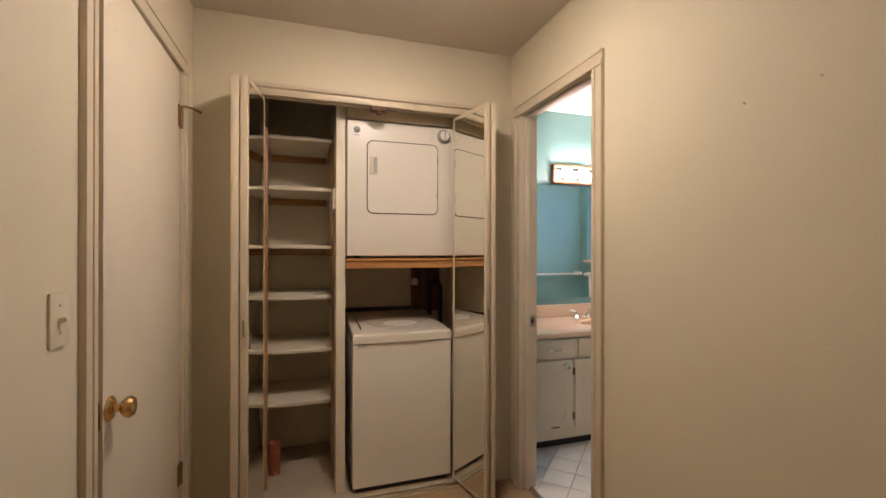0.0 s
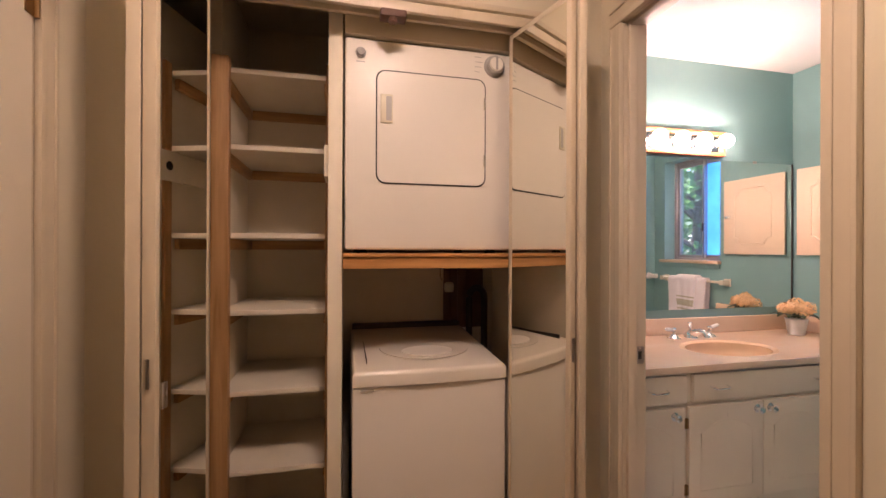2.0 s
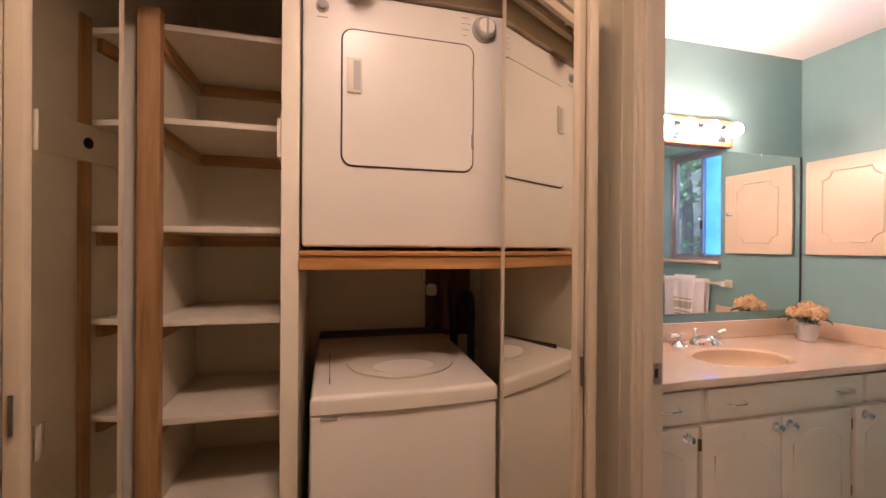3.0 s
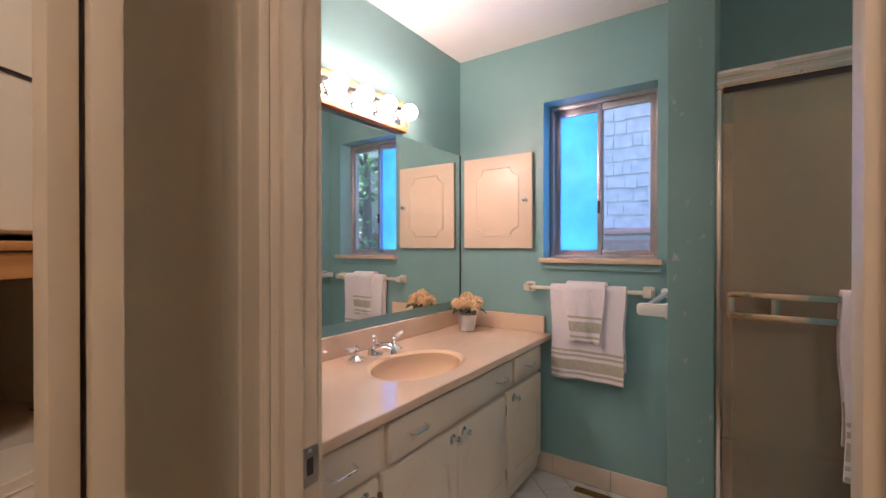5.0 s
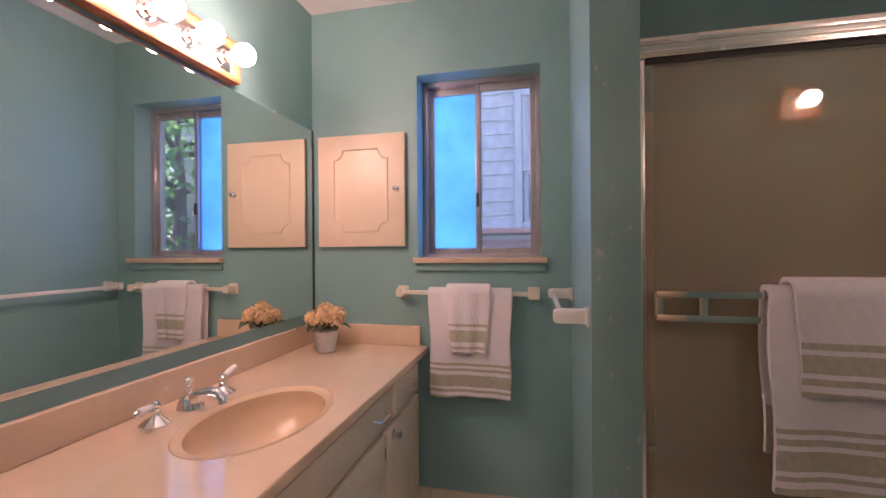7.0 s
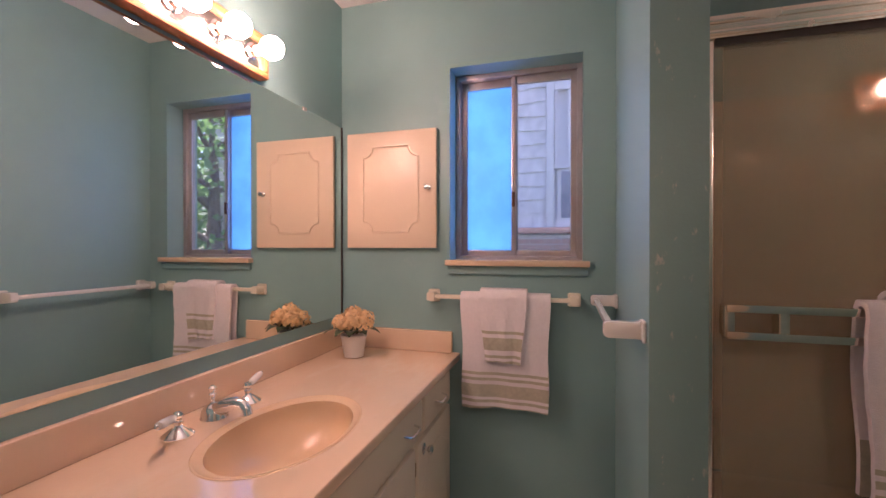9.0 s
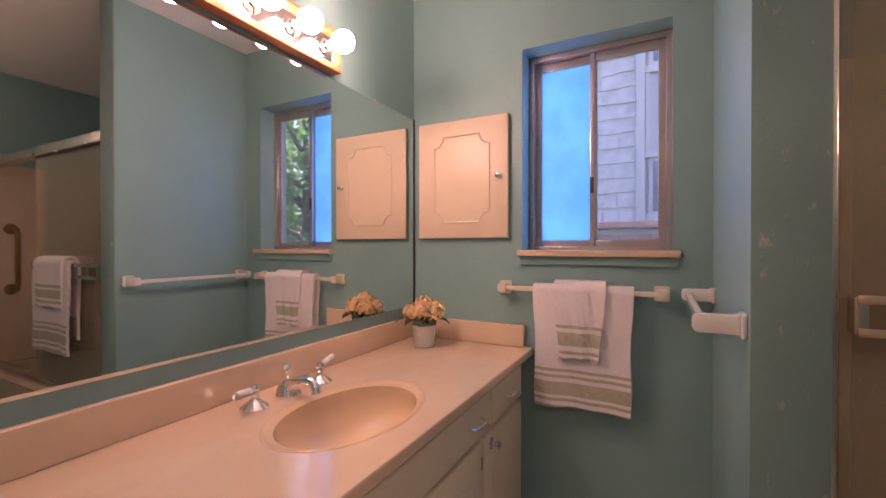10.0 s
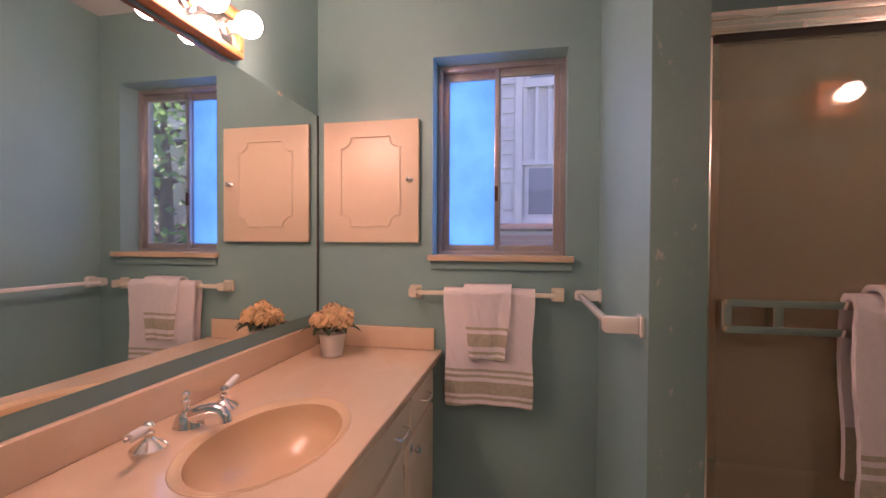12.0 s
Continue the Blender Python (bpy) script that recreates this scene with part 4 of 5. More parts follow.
# ---- bathroom: window ----
WX = 3.112
window = thing("window_1", (WX, 2.083, WIN_Z0), "sliding bathroom window with one frosted and one clear pane", "window")
window["kind"] = "structure"
outer_bm = bmesh.new()
for ya, yb, za, zb in ((WIN_Y0, WIN_Y0 + 0.022, WIN_Z0, WIN_Z1), (WIN_Y1 - 0.022, WIN_Y1, WIN_Z0, WIN_Z1), (WIN_Y0 + 0.022, WIN_Y1 - 0.022, WIN_Z0, WIN_Z0 + 0.02), (WIN_Y0 + 0.022, WIN_Y1 - 0.022, WIN_Z1 - 0.022, WIN_Z1)):
    box(WX - 0.018, WX + 0.045, ya, yb, za, zb, 0.002, outer_bm)
part("window_frame", outer_bm, WIN_FRAME, window)


def sash(ya, yb, xa, glass, frosted, label):
    za, zb, w = WIN_Z0 + 0.021, WIN_Z1 - 0.023, 0.026
    bm = bmesh.new()
    for a, b, c, d in ((ya, ya + w, za, zb), (yb - (w if frosted else 0.020), yb, za, zb), (ya + w, yb - w, za, za + w), (ya + w, yb - w, zb - w * 1.4, zb)):
        box(xa, xa + 0.018, a, b, c, d, 0.003, bm)
    s = part("sash", bm, WIN_FRAME, window)
    p = part("pane", box(xa + 0.007, xa + 0.010, ya + w - 0.004, yb - w + 0.004, za + w - 0.004, zb - w * 1.4 + 0.004), glass, s, label)
    p.visible_shadow = False
    return s


s = sash(2.080, WIN_Y1 - 0.023, WX + 0.018, FROST, True, "blue-lit frosted pane")
s2 = sash(WIN_Y0 + 0.023, 2.106, WX - 0.006, CLEAR, False, "clear pane")
part("latch", box(WX - 0.018, WX - 0.006, 2.090, 2.103, 1.425, 1.492, 0.002), DARK_PIPE, s2, "dark sash latch")
sill = thing("window_sill", (BATH_E, 2.07, 1.15), "varnished wooden sill over a teal apron", "window sill")
sill["kind"] = "structure"
part("sill_board", box(BATH_E - 0.036, WX - 0.018, WIN_Y0 + 0.001, WIN_Y1 - 0.001, WIN_Z0 + 0.0005, WIN_Z0 + 0.004), SILL_WOOD, sill)
part("sill_nose", box(BATH_E - 0.038, BATH_E - 0.001, 1.772, 2.380, 1.158, 1.1825, 0.003), SILL_WOOD, sill)
part("apron", box(BATH_E - 0.016, BATH_E - 0.001, 1.780, 2.372, 1.122, 1.157, 0.003), TEAL_WALL, sill)


# ---- towel bars and towels ----
def towel_bar(name, p, q, out, label, mat, arm=0.0):
    """A bar between two wall points, standing off along out; arm makes flat rounded arms of that reach."""
    p, q, out = Vector(p), Vector(q), Vector(out)
    root = thing(name, tuple(p), label, "towel bar", "towel bars")
    along = (q - p).normalized()
    turn = Matrix((along, Vector((0, 0, 1)), out)).transposed().to_4x4()
    for e in (p, q):
        m = Matrix.Translation(e) @ turn
        post = prism(rounded(0.052, 0.056, 0.008, 3), 0.010, m)
        if arm:
            outline = [(0.0, -0.022), (0.008, -0.020)] + [(arm - 0.014 + 0.014 * math.sin(radians(k * 30)), -0.008 - 0.012 * math.cos(radians(k * 30))) for k in range(4)] + [(arm - 0.012 + 0.012 * math.sin(radians(k * 30)), 0.010 + 0.012 * math.cos(radians(k * 30))) for k in range(3, -1, -1)] + [(0.010, 0.022), (0.0, 0.027)]
            prism(outline, 0.026, m @ Matrix(((0, 0, 1, -0.013), (0, 1, 0, 0), (1, 0, 0, 0.009), (0, 0, 0, 1))), post)
            bmesh.ops.bevel(post, geom=list(post.edges), offset=0.0025, segments=2, profile=0.5, affect="EDGES")
        else:
            prism(rounded(0.034, 0.036, 0.006, 3), 0.056, m @ Matrix.Translation((0, 0, 0.009)), post)
        part("post", post, mat, root)
    reach = arm - 0.012 if arm else 0.045
    a, b = p + out * reach, q + out * reach
    bm = bmesh.new()
    prism(rounded(0.018, 0.018, 0.003, 2), (b - a).length, Matrix.Translation(a) @ Matrix((out, Vector((0, 0, 1)), along)).transposed().to_4x4(), bm)
    part("bar", bm, mat, root)
    return root


towel_bar("towel_bar", (BATH_E - 0.0005, 2.438, 1.022), (BATH_E - 0.0005, 1.832, 1.022), (-1, 0, 0), "cream towel bar under the window", BAR_PLASTIC)
towel_bar("towel_bar", (2.93, 1.6725, 1.029), (2.325, 1.6725, 1.029), (0, 1, 0), "white empty towel bar on the teal side wall", CERAMIC, 0.090)


def towel(name, a, b, front, drop_f, drop_b, bands, seed, label, thick=0.012, over=0.0, taper=0.02):
    """A towel folded over a bar between a and b, its front towards front; bands are (from, to) heights above the hem."""
    rnd = random.Random(seed)
    a, b, front = Vector(a), Vector(b), Vector(front)
    along = b - a
    r = 0.014 + over
    prof = []
    n_f, n_b = max(12, int(drop_f / 0.004)), max(8, int(drop_b / 0.03))
    for i in range(n_b):
        prof.append((-r, -drop_b + drop_b * i / n_b, 0))
    for k in range(9):
        t = math.pi * k / 8
        prof.append((-r * math.cos(t), r * math.sin(t), 0))
    for i in range(1, n_f + 1):
        prof.append((r, -drop_f * i / n_f, 1))
    bm = bmesh.new()
    cols = 28
    p1, p2, p3 = rnd.random() * 6, rnd.random() * 6, rnd.random() * 6
    sheets = []
    for side in (0, 1):
        grid = []
        for o, h, f in prof:
            row = []
            for j in range(cols + 1):
                u = j / cols
                low = max(0.0, -h) / max(drop_f, drop_b)
                w = (0.0055 * math.sin(u * 7.0 + p1) + 0.004 * math.sin(u * 15 + p2)) * (0.25 + low)
                w += 0.0012 * math.sin(u * 61 + h * 90 + p3)
                edge = 0.004 * math.sin(h * 17 + p2) * (1 if j == 0 else -1 if j == cols else 0)
                sgn = 1 if o > 0 else -1
                oo = o + (thick * (1 if o >= 0 else -1) if side else 0) + (w if f else w * 0.4)
                hh = h + (thick * math.sin(math.pi * min(1, max(0, (o + r) / (2 * r)))) if side and h > -0.001 else 0)
                if f and h < -drop_f + 0.001:
                    hh += 0.006 * math.sin(u * 5 + p3) + (thick * 0.2 if side else 0)
                row.append(bm.verts.new(a + along * (u + (0.5 - u) * taper * low * 2) + front * oo + Vector((0, 0, hh)) + along.normalized() * edge))
            grid.append(row)
        sheets.append(grid)
    for s, grid in enumerate(sheets):
        for i in range(len(prof) - 1):
            for j in range(cols):
                quad = (grid[i][j], grid[i][j + 1], grid[i + 1][j + 1], grid[i + 1][j])
                fc = bm.faces.new(quad if s else tuple(reversed(quad)))
                hm = (prof[i][1] + prof[i + 1][1]) / 2
                up = hm + (drop_f if prof[i + 1][2] else drop_b)
                if any(lo < up < hi for lo, hi in bands):
                    fc.material_index = 1
    for i in range(len(prof) - 1):
        for j in (0, cols):
            bm.faces.new((sheets[0][i][j], sheets[0][i + 1][j], sheets[1][i + 1][j], sheets[1][i][j]))
    for i in (0, len(prof) - 1):
        for j in range(cols):
            bm.faces.new((sheets[0][i][j], sheets[0][i][j + 1], sheets[1][i][j + 1], sheets[1][i][j]))
    bmesh.ops.recalc_face_normals(bm, faces=bm.faces)
    return solid(name, bm, [TERRY, SAGE], label, "towel", "striped towels", at=tuple(a))


BATH_BANDS = [(0.0, 0.010), (0.025, 0.035), (0.050, 0.102), (0.117, 0.127), (0.139, 0.153)]
HAND_BANDS = [(0.0, 0.008), (0.021, 0.034), (0.050, 0.105), (0.120, 0.134)]
BX = BATH_E - 0.0455
towel("bath_towel", (BX, 2.297, 1.022), (BX, 1.928, 1.022), (-1, 0, 0), 0.462, 0.40, BATH_BANDS, 1, "large white terry towel with sage stripes on the bar")
towel("hand_towel", (BX, 2.214, 1.026), (BX, 2.020, 1.026), (-1, 0, 0), 0.268, 0.22, HAND_BANDS, 2, "small white hand towel with sage stripes over the large one", 0.010, 0.016, 0.10)

# ---- shower ----
SHX = 2.325
shower = thing("shower_door", (SHX, 0.78, 0.40), "sliding bronze glass shower doors in an aluminium frame", "shower door")
SY0, SY1 = BATH_S + 0.008, 1.546
header = bmesh.new()
box(SHX - 0.030, SHX + 0.030, SY0, SY1, 1.728, 1.782, 0.004, header)
box(SHX - 0.033, SHX - 0.028, SY0, SY1, 1.761, 1.776, 0.002, header)
box(SHX - 0.033, SHX - 0.028, SY0, SY1, 1.734, 1.746, 0.002, header)
part("header_rail", header, ALUMINIUM, shower)
part("bottom_rail", box(SHX - 0.028, SHX + 0.028, SY0, SY1, 0.402, 0.432, 0.004), ALUMINIUM, shower)
for ya, yb in ((SY1 - 0.016, SY1), (SY0, SY0 + 0.016)):
    part("side_rail", box(SHX - 0.024, SHX + 0.024, ya, yb, 0.432, 1.728, 0.003), ALUMINIUM, shower)
for xa, ya, yb in ((SHX - 0.014, 0.70, 1.526), (SHX + 0.010, 0.68, 1.500)):
    door = part("sliding_panel", box(xa - 0.003, xa + 0.003, ya, yb, 0.434, 1.728), BRONZE_GLASS, shower, "bronze tinted glass panel")
    door.visible_shadow = False
    part("top_edge", box(xa - 0.006, xa + 0.006, ya, yb, 1.714, 1.734, 0.002), GASKET, door)
RX = SHX - 0.050
for z in (1.101, 1.040):
    part("rail_bar", box(RX - 0.007, RX + 0.007, 0.745, 1.512, z - 0.009, z + 0.009, 0.003), POLISHED, shower, "polished towel rail bar")
for y in (1.505, 1.40, 0.76):
    part("rail_bracket", box(RX - 0.004, SHX - 0.018, y - 0.011, y + 0.011, 1.035, 1.106, 0.004), ALUMINIUM, shower)
SHOW_BANDS = [(0.0, 0.020), (0.036, 0.048), (0.062, 0.108), (0.121, 0.135), (0.149, 0.163)]
towel("bath_towel", (RX, 1.266, 1.101), (RX, 0.840, 1.101), (-1, 0, 0), 0.475, 0.395, SHOW_BANDS, 4, "large white terry towel with sage stripes on the shower rail", 0.013)
towel("hand_towel", (RX, 1.212, 1.105), (RX, 0.900, 1.105), (-1, 0, 0), 0.235, 0.22, [(0.0, 0.010), (0.026, 0.039), (0.053, 0.097), (0.110, 0.124)], 5, "small white hand towel with sage stripes on the shower rail", 0.011, 0.018)
tub = bmesh.new()
box(2.255, BATH_E - 0.004, BATH_S + 0.006, 1.545, 0.0, 0.400, 0, tub)
rim = [f for f in tub.faces if f.normal.z > 0.9]
bmesh.ops.inset_region(tub, faces=rim, thickness=0.075)
basin = bmesh.ops.extrude_discrete_faces(tub, faces=rim)["faces"][0]
mid = basin.calc_center_median()
for v in basin.verts:
    v.co = mid + (v.co - mid) * 0.86 + Vector((0, 0, -0.32))
bmesh.ops.bevel(tub, geom=[e for e in tub.edges if min(v.co.z for v in e.verts) > 0.05], offset=0.02, segments=3, profile=0.6, affect="EDGES")
solid("bathtub", tub, TUB, "tan bathtub under the shower doors", "bathtub", at=(2.6, 0.78, 0))
for nm, b in (("wall_surround_east", (BATH_E - 0.010, BATH_E - 0.002, BATH_S + 0.012, 1.535, 0.402, 1.785)), ("wall_surround_north", (2.325, BATH_E - 0.011, 1.537, 1.545, 0.402, 1.785)), ("wall_surround_south", (2.02, BATH_E - 0.011, BATH_S + 0.001, BATH_S + 0.007, 0.402, 1.762))):
    solid(nm, box(*b), SURROUND, "tan shower wall panel", "shower wall", kind="structure")
grab = thing("grab_bar", (2.42, BATH_S + 0.007, 0.9), "brown bronze vertical grab bar in the shower", "grab bar")
for z in (0.90, 1.32):
    part("flange", lathe([(0.038, 0), (0.036, 0.006), (0.02, 0.010)], 24, Matrix.Translation((2.42, BATH_S + 0.0075, z)) @ pose(0, 0, 0, -90, 0, 0)), OLD_BRASS, grab)
part("bar", tube([(2.42, 0.035, 0.90), (2.42, 0.062, 0.905), (2.42, 0.072, 0.93), (2.42, 0.072, 1.29), (2.42, 0.062, 1.315), (2.42, 0.035, 1.32)], 0.015, 14), OLD_BRASS, grab)

# ---- flowers ----
plant = thing("potted_flowers", (2.80, 2.745, CZ), "peach flowers with dark leaves in a white pot", "potted plant")
part("pot", lathe([(0.036, 0.0005), (0.041, 0.002), (0.053, 0.084), (0.056, 0.086), (0.056, 0.095), (0.050, 0.095), (0.046, 0.080)], 28, Matrix.Translation((2.80, 2.745, CZ))), POT, plant)
rnd = random.Random(7)
for i in range(6):
    an = i * 1.05 + 0.3
    c = Vector((2.80 + (0.052 * math.cos(an) if i else 0), 2.745 + (0.052 * math.sin(an) if i else 0), CZ + 0.150 + (0.028 if not i else rnd.uniform(-0.012, 0.01))))
    bm = bmesh.new()
    for k in range(64):
        z = 1 - 1.5 * k / 64
        th = k * 2.4
        s = math.sqrt(max(0, 1 - z * z))
        nrm = Vector((s * math.cos(th), s * math.sin(th), z))
        t1 = nrm.orthogonal().normalized()
        t1.rotate(Matrix.Rotation(rnd.uniform(0, 6), 3, nrm))
        t2 = nrm.cross(t1)
        p = c + nrm * 0.036 * rnd.uniform(0.9, 1.1)
        L = rnd.uniform(0.013, 0.019)
        v = [bm.verts.new(q) for q in (p - t1 * L * 0.4, p + t2 * L * 0.55 + nrm * 0.003, p + t1 * L + nrm * 0.006, p - t2 * L * 0.55 + nrm * 0.003)]
        bm.faces.new(v)
    part("bloom", bm, PETAL, plant)
for i in range(9):
    an = i * 0.7 + rnd.uniform(-0.2, 0.2)
    d = Vector((math.cos(an), math.sin(an), 0))
    sd = Vector((-d.y, d.x, 0))
    base = Vector((2.80, 2.745, CZ + 0.100)) + d * 0.03
    L, W = rnd.uniform(0.070, 0.095), rnd.uniform(0.020, 0.028)
    bm = bmesh.new()
    rows = []
    for k in range(6):
        t = k / 5
        wv = W * math.sin(math.pi * min(0.97, 0.08 + t * 0.9))
        p = base + d * L * t + Vector((0, 0, 0.028 * math.sin(t * 2.4) - 0.014 * t * t))
        rows.append([bm.verts.new(p + sd * wv + Vector((0, 0, 0.004))), bm.verts.new(p), bm.verts.new(p - sd * wv + Vector((0, 0, 0.004)))])
    for a, b in zip(rows, rows[1:]):
        bm.faces.new((a[0], a[1], b[1], b[0]))
        bm.faces.new((a[1], a[2], b[2], b[1]))
    part("leaf", bm, LEAF, plant)

# floor register
vent = thing("floor_register", (2.90, 2.06, 0.002), "brown metal floor register by the base tiles", "floor vent")
part("frame", box(2.865, 2.935, 1.90, 2.175, 0.0005, 0.005, 0.001), PALE_PLASTIC, vent)
for i in range(4):
    part("slat", box(2.877 + 0.013 * i, 2.885 + 0.013 * i, 1.912, 2.163, 0.005, 0.008), OLD_BRASS, vent)

# ---- outside ----
solid("ground", box(-400, 400, -400, 400, -0.9, -0.8), GRASS, "grass ground outside", "ground", kind="structure")
HX = 7.0
house = thing("neighbour_house", (HX, 2.1, -0.8), "grey shingled neighbour house on a brick base", "house")
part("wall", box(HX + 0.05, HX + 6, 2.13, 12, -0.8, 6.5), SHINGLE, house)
part("wall", box(HX + 0.12, HX + 6, -2.0, 2.13, -0.8, 6.5), HOUSE_TRIM, house)
part("corner_board", box(HX - 0.02, HX + 0.11, 2.03, 2.13, 1.50, 6.5, 0.005), HOUSE_TRIM, house)
part("base_wall", box(HX - 0.02, HX + 0.11, -2.0, 12, -0.8, 1.40), MORTAR, house)
part("water_table", box(HX - 0.09, HX + 0.11, -2.0, 12, 1.42, 1.50, 0.01), BRICK, house)
for k in range(14):
    y = 2.0 - 0.165 * k
    part("batten", box(HX + 0.06, HX + 0.12, y - 0.022, y + 0.022, 2.36, 3.36), HOUSE_TRIM, house)
for z0, z1 in ((2.30, 2.36), (3.36, 3.44), (1.50, 1.58)):
    part("rail_board", box(HX + 0.04, HX + 0.12, -2.0, 2.03, z0, z1), HOUSE_TRIM, house)
for z0, z1 in ((1.58, 2.30), (3.44, 4.3)):
    for k in range(4):
        y1 = 1.99 - k * 0.46
        w = part("window", box(HX + 0.07, HX + 0.12, y1 - 0.42, y1, z0, z1, 0.004), HOUSE_TRIM, house)
        part("pane", box(HX + 0.062, HX + 0.070, y1 - 0.37, y1 - 0.05, z0 + 0.05, z1 - 0.04), SKY_TONE_PANE, w, "window pane with sky reflection in its colour")
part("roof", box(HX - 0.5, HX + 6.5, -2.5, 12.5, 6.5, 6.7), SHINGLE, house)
rnd = random.Random(3)
for r in range(16):
    z = 1.50 + 0.19 * r
    y = 2.135 - rnd.uniform(0, 0.1) * 0
    while y < 3.9:
        w = rnd.uniform(0.11, 0.26)
        e = rnd.uniform(-0.008, 0.012)
        bm = bmesh.new()
        lo, hi = z + e, z + 0.21
        vs = [bm.verts.new(p) for p in ((HX + 0.022, y, lo), (HX + 0.022, y + w - 0.008, lo), (HX + 0.044, y + w - 0.008, hi), (HX + 0.044, y, hi), (HX + 0.05, y, lo), (HX + 0.05, y + w - 0.008, lo))]
        bm.faces.new((vs[0], vs[3], vs[2], vs[1]))
        bm.faces.new((vs[0], vs[1], vs[5], vs[4]))
        bm.faces.new((vs[0], vs[4], vs[3]))
        bm.faces.new((vs[1], vs[2], vs[5]))
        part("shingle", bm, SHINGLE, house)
        y += w
brick_mesh = to_mesh("brick", box(-0.012, 0.012, -0.098, 0.098, -0.030, 0.030), BRICK)
for r in range(9):
    for k in range(17):
        ob = new("brick", brick_mesh)
        ob.parent = house
        ob.location = (-0.025, -0.9 - 0.1 * (r % 2) + 0.21 * k, 0.8 + 0.775 + 0.072 * r - 0.04)


def tree(x, y, z, height, seed, label):
    rnd = random.Random(seed)
    root = thing("tree", (x, y, z), label, "tree", "garden trees")
    bm = bmesh.new()
    tube([(x, y, z), (x + 0.1, y, z + height * 0.3), (x, y + 0.1, z + height * 0.6), (x, y, z + height * 0.9)], [0.16, 0.12, 0.08, 0.02], 10, bm)
    tips = []
    for i in range(16):
        a, h = rnd.uniform(0, 6.28), height * rnd.uniform(0.15, 0.8)
        L = height * rnd.uniform(0.2, 0.36)
        p = Vector((x, y, z + h))
        q = p + Vector((math.cos(a) * L, math.sin(a) * L, L * rnd.uniform(0.1, 0.6)))
        tube([p, p.lerp(q, 0.5) + Vector((0, 0, 0.1)), q], [0.05, 0.03, 0.01], 6, bm)
        tips += [p.lerp(q, t) for t in (0.45, 0.7, 0.9, 1.0)]
    part("trunk", bm, BARK, root)
    verts, faces = [], []
    for c in tips:
        for k in range(70):
            o = c + Vector((rnd.gauss(0, 0.28), rnd.gauss(0, 0.28), rnd.gauss(0, 0.24)))
            u = Vector((rnd.gauss(0, 1), rnd.gauss(0, 1), rnd.gauss(0, 1))).normalized()
            w = u.orthogonal().normalized()
            s = rnd.uniform(0.05, 0.10)
            i = len(verts)
            verts += [o - u * s, o + w * s * 0.5, o + u * s, o - w * s * 0.5]
            faces.append((i, i + 1, i + 2, i + 3))
    me = bpy.data.meshes.new("crown")
    me.from_pydata([tuple(v) for v in verts], [], faces)
    me.materials.append(FOLIAGE)
    me.transform(root_matrix(root).inverted())
    ob = new("crown", me)
    ob.parent = root


tree(6.6, -1.6, -0.8, 5.2, 11, "leafy green garden tree beside the house")
tree(8.4, -4.0, -0.8, 6.0, 12, "tall leafy green garden tree")
tree(6.0, -3.6, -0.8, 4.6, 13, "leafy green garden tree in the yard")

# ---- base tiles and floor tiles ----
base = thing("baseboard_tiles", (BATH_E, 2.0, 0), "cream ceramic base tiles along the teal wall", "baseboard")
base["kind"] = "structure"
bt = to_mesh("tile", box(-0.011, -0.001, -0.1495, 0.1495, 0.001, 0.104, 0.003), BASE_TILE)
y = BATH_N - 0.15
while y > 1.82:
    ob = new("tile", bt)
    ob.parent = base
    ob.location = (0, y - 2.0, 0)
    y -= 0.302
end = y + 0.302 - 0.152
part("tile", box(BATH_E - 0.011, BATH_E - 0.001, 1.674, end, 0.001, 0.104, 0.003), BASE_TILE, base)
part("tile", box(2.274, BATH_E - 0.012, 1.673, 1.683, 0.001, 0.104, 0.003), BASE_TILE, base)


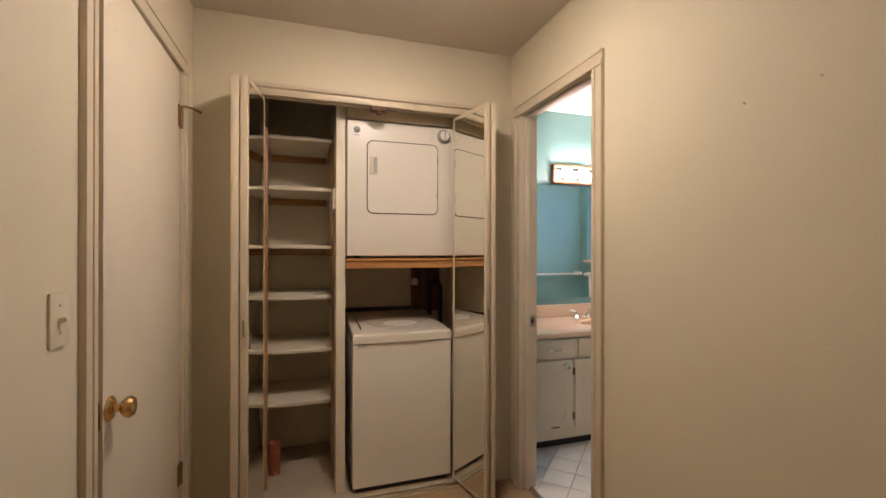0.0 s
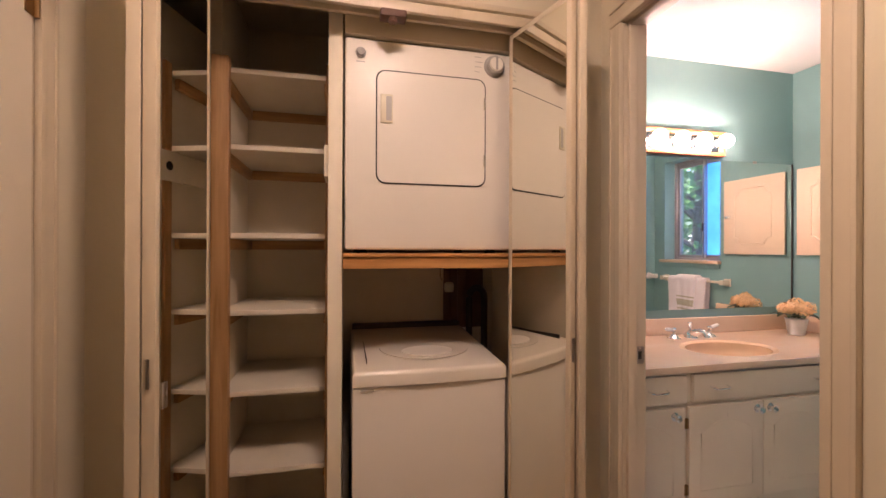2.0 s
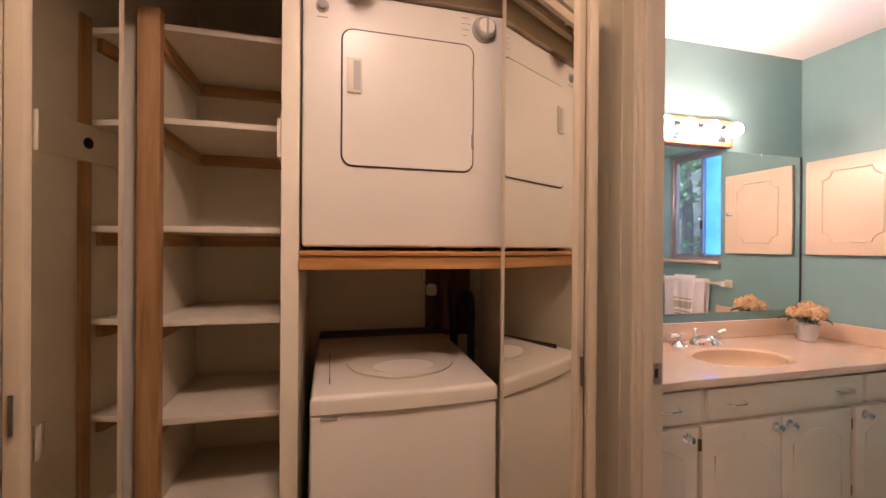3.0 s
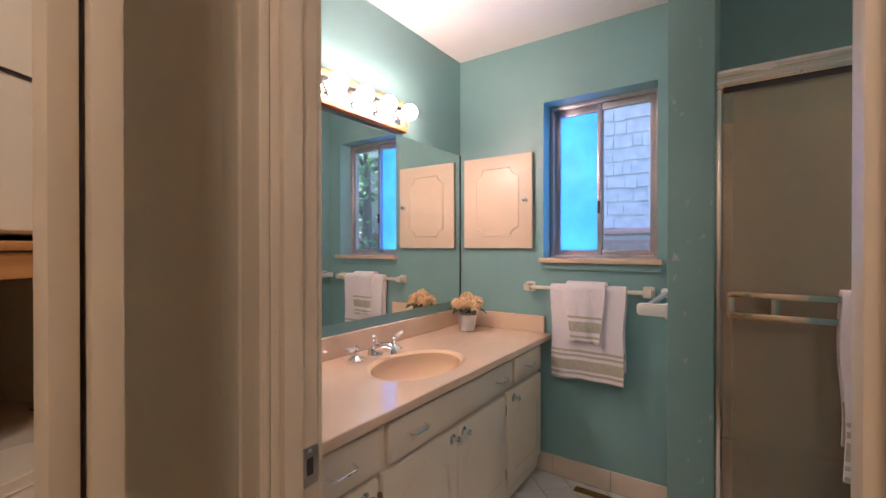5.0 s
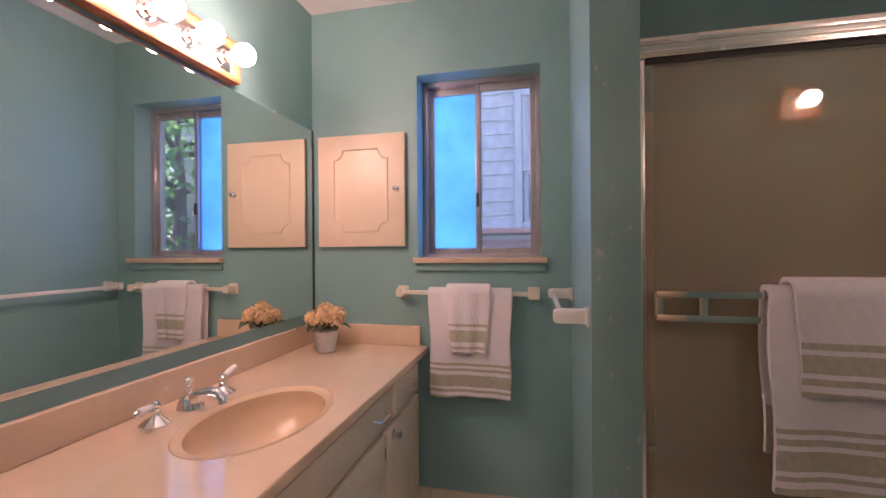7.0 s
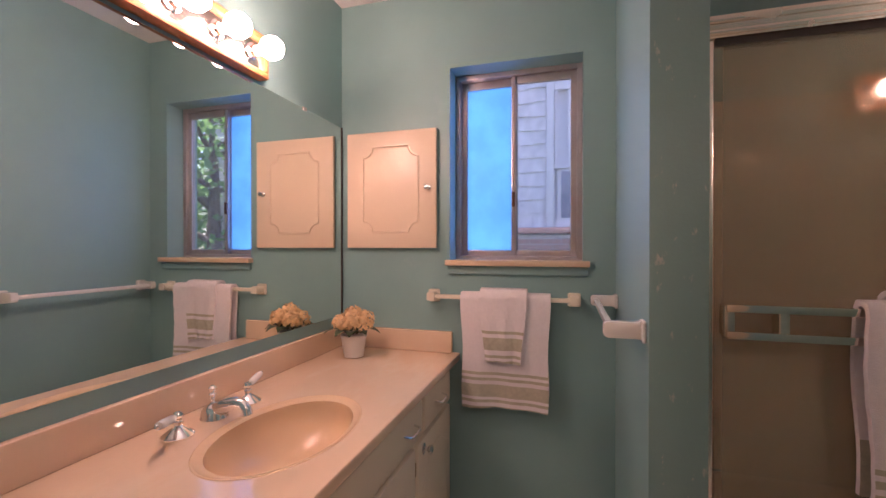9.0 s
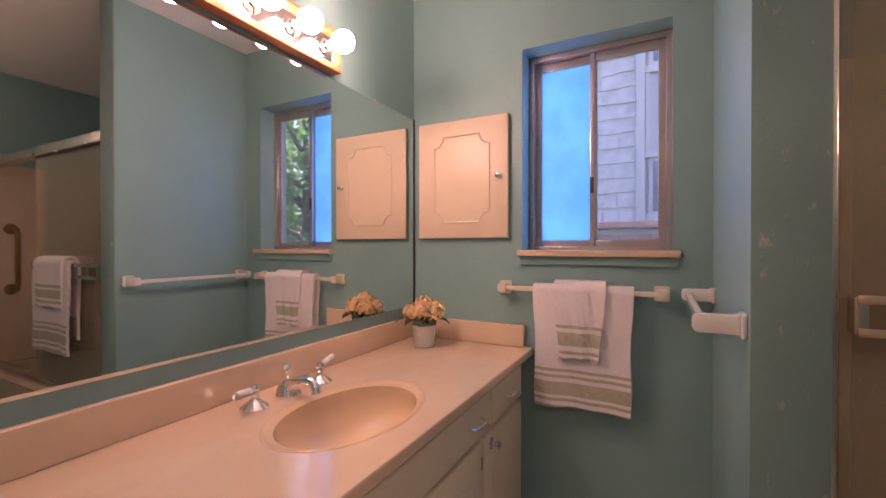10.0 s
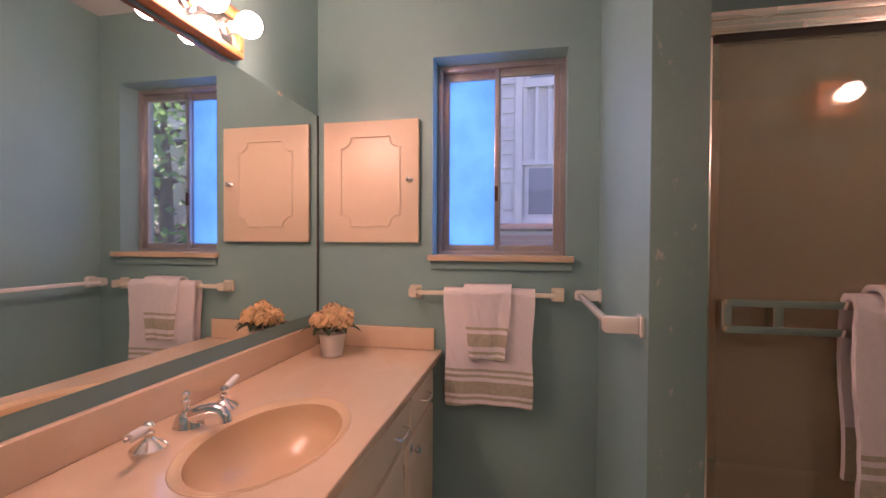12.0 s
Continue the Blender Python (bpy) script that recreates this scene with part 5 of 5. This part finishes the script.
def clip(poly, inside, cross):
    out = []
    for i, p in enumerate(poly):
        q = poly[(i + 1) % len(poly)]
        if inside(p):
            out.append(p)
        if inside(p) != inside(q):
            out.append(cross(p, q))
    return out


TX0, TX1, TY0, TY1 = 1.165, BATH_E - 0.012, BATH_S, BATH_N
PITCH, GAP = 0.157, 0.004
half = (PITCH - GAP) / 2


def tile_bm(poly):
    bm = bmesh.new()
    low = [bm.verts.new((x, y, -0.0035)) for x, y in poly]
    cx, cy = sum(p[0] for p in poly) / len(poly), sum(p[1] for p in poly) / len(poly)
    mid = [bm.verts.new((x, y, -0.0008)) for x, y in poly]
    high = [bm.verts.new((x + (cx - x) * 0.02, y + (cy - y) * 0.02, 0.0003)) for x, y in poly]
    k = len(poly)
    for a, b in ((low, mid), (mid, high)):
        for i in range(k):
            bm.faces.new((a[i], a[(i + 1) % k], b[(i + 1) % k], b[i]))
    bm.faces.new(high)
    bmesh.ops.recalc_face_normals(bm, faces=bm.faces)
    return bm


R = math.sqrt(0.5)
full = to_mesh("tile", tile_bm([(0, -half / R), (half / R, 0), (0, half / R), (-half / R, 0)]), TILE)
for i in range(-26, 27):
    for j in range(-26, 27):
        cx, cy = 1.69 + (i - j) * PITCH * R, 2.41 + (i + j) * PITCH * R
        poly = [(cx, cy - half / R), (cx + half / R, cy), (cx, cy + half / R), (cx - half / R, cy)]
        if all(TX0 <= x <= TX1 and TY0 <= y <= TY1 for x, y in poly):
            ob = new("tile", full)
            ob.parent = floor_bath
            ob.location = (cx, cy, 0)
            continue
        for ax, lim, sg in ((0, TX0, 1), (0, TX1, -1), (1, TY0, 1), (1, TY1, -1)):
            if poly:
                poly = clip(poly, lambda p: sg * (p[ax] - lim) >= 0, lambda p, q: tuple(p[k] + (q[k] - p[k]) * (lim - p[ax]) / (q[ax] - p[ax]) for k in (0, 1)))
        if len(poly) >= 3 and max(p[0] for p in poly) - min(p[0] for p in poly) > 0.01:
            part("tile", tile_bm(poly), TILE, floor_bath)
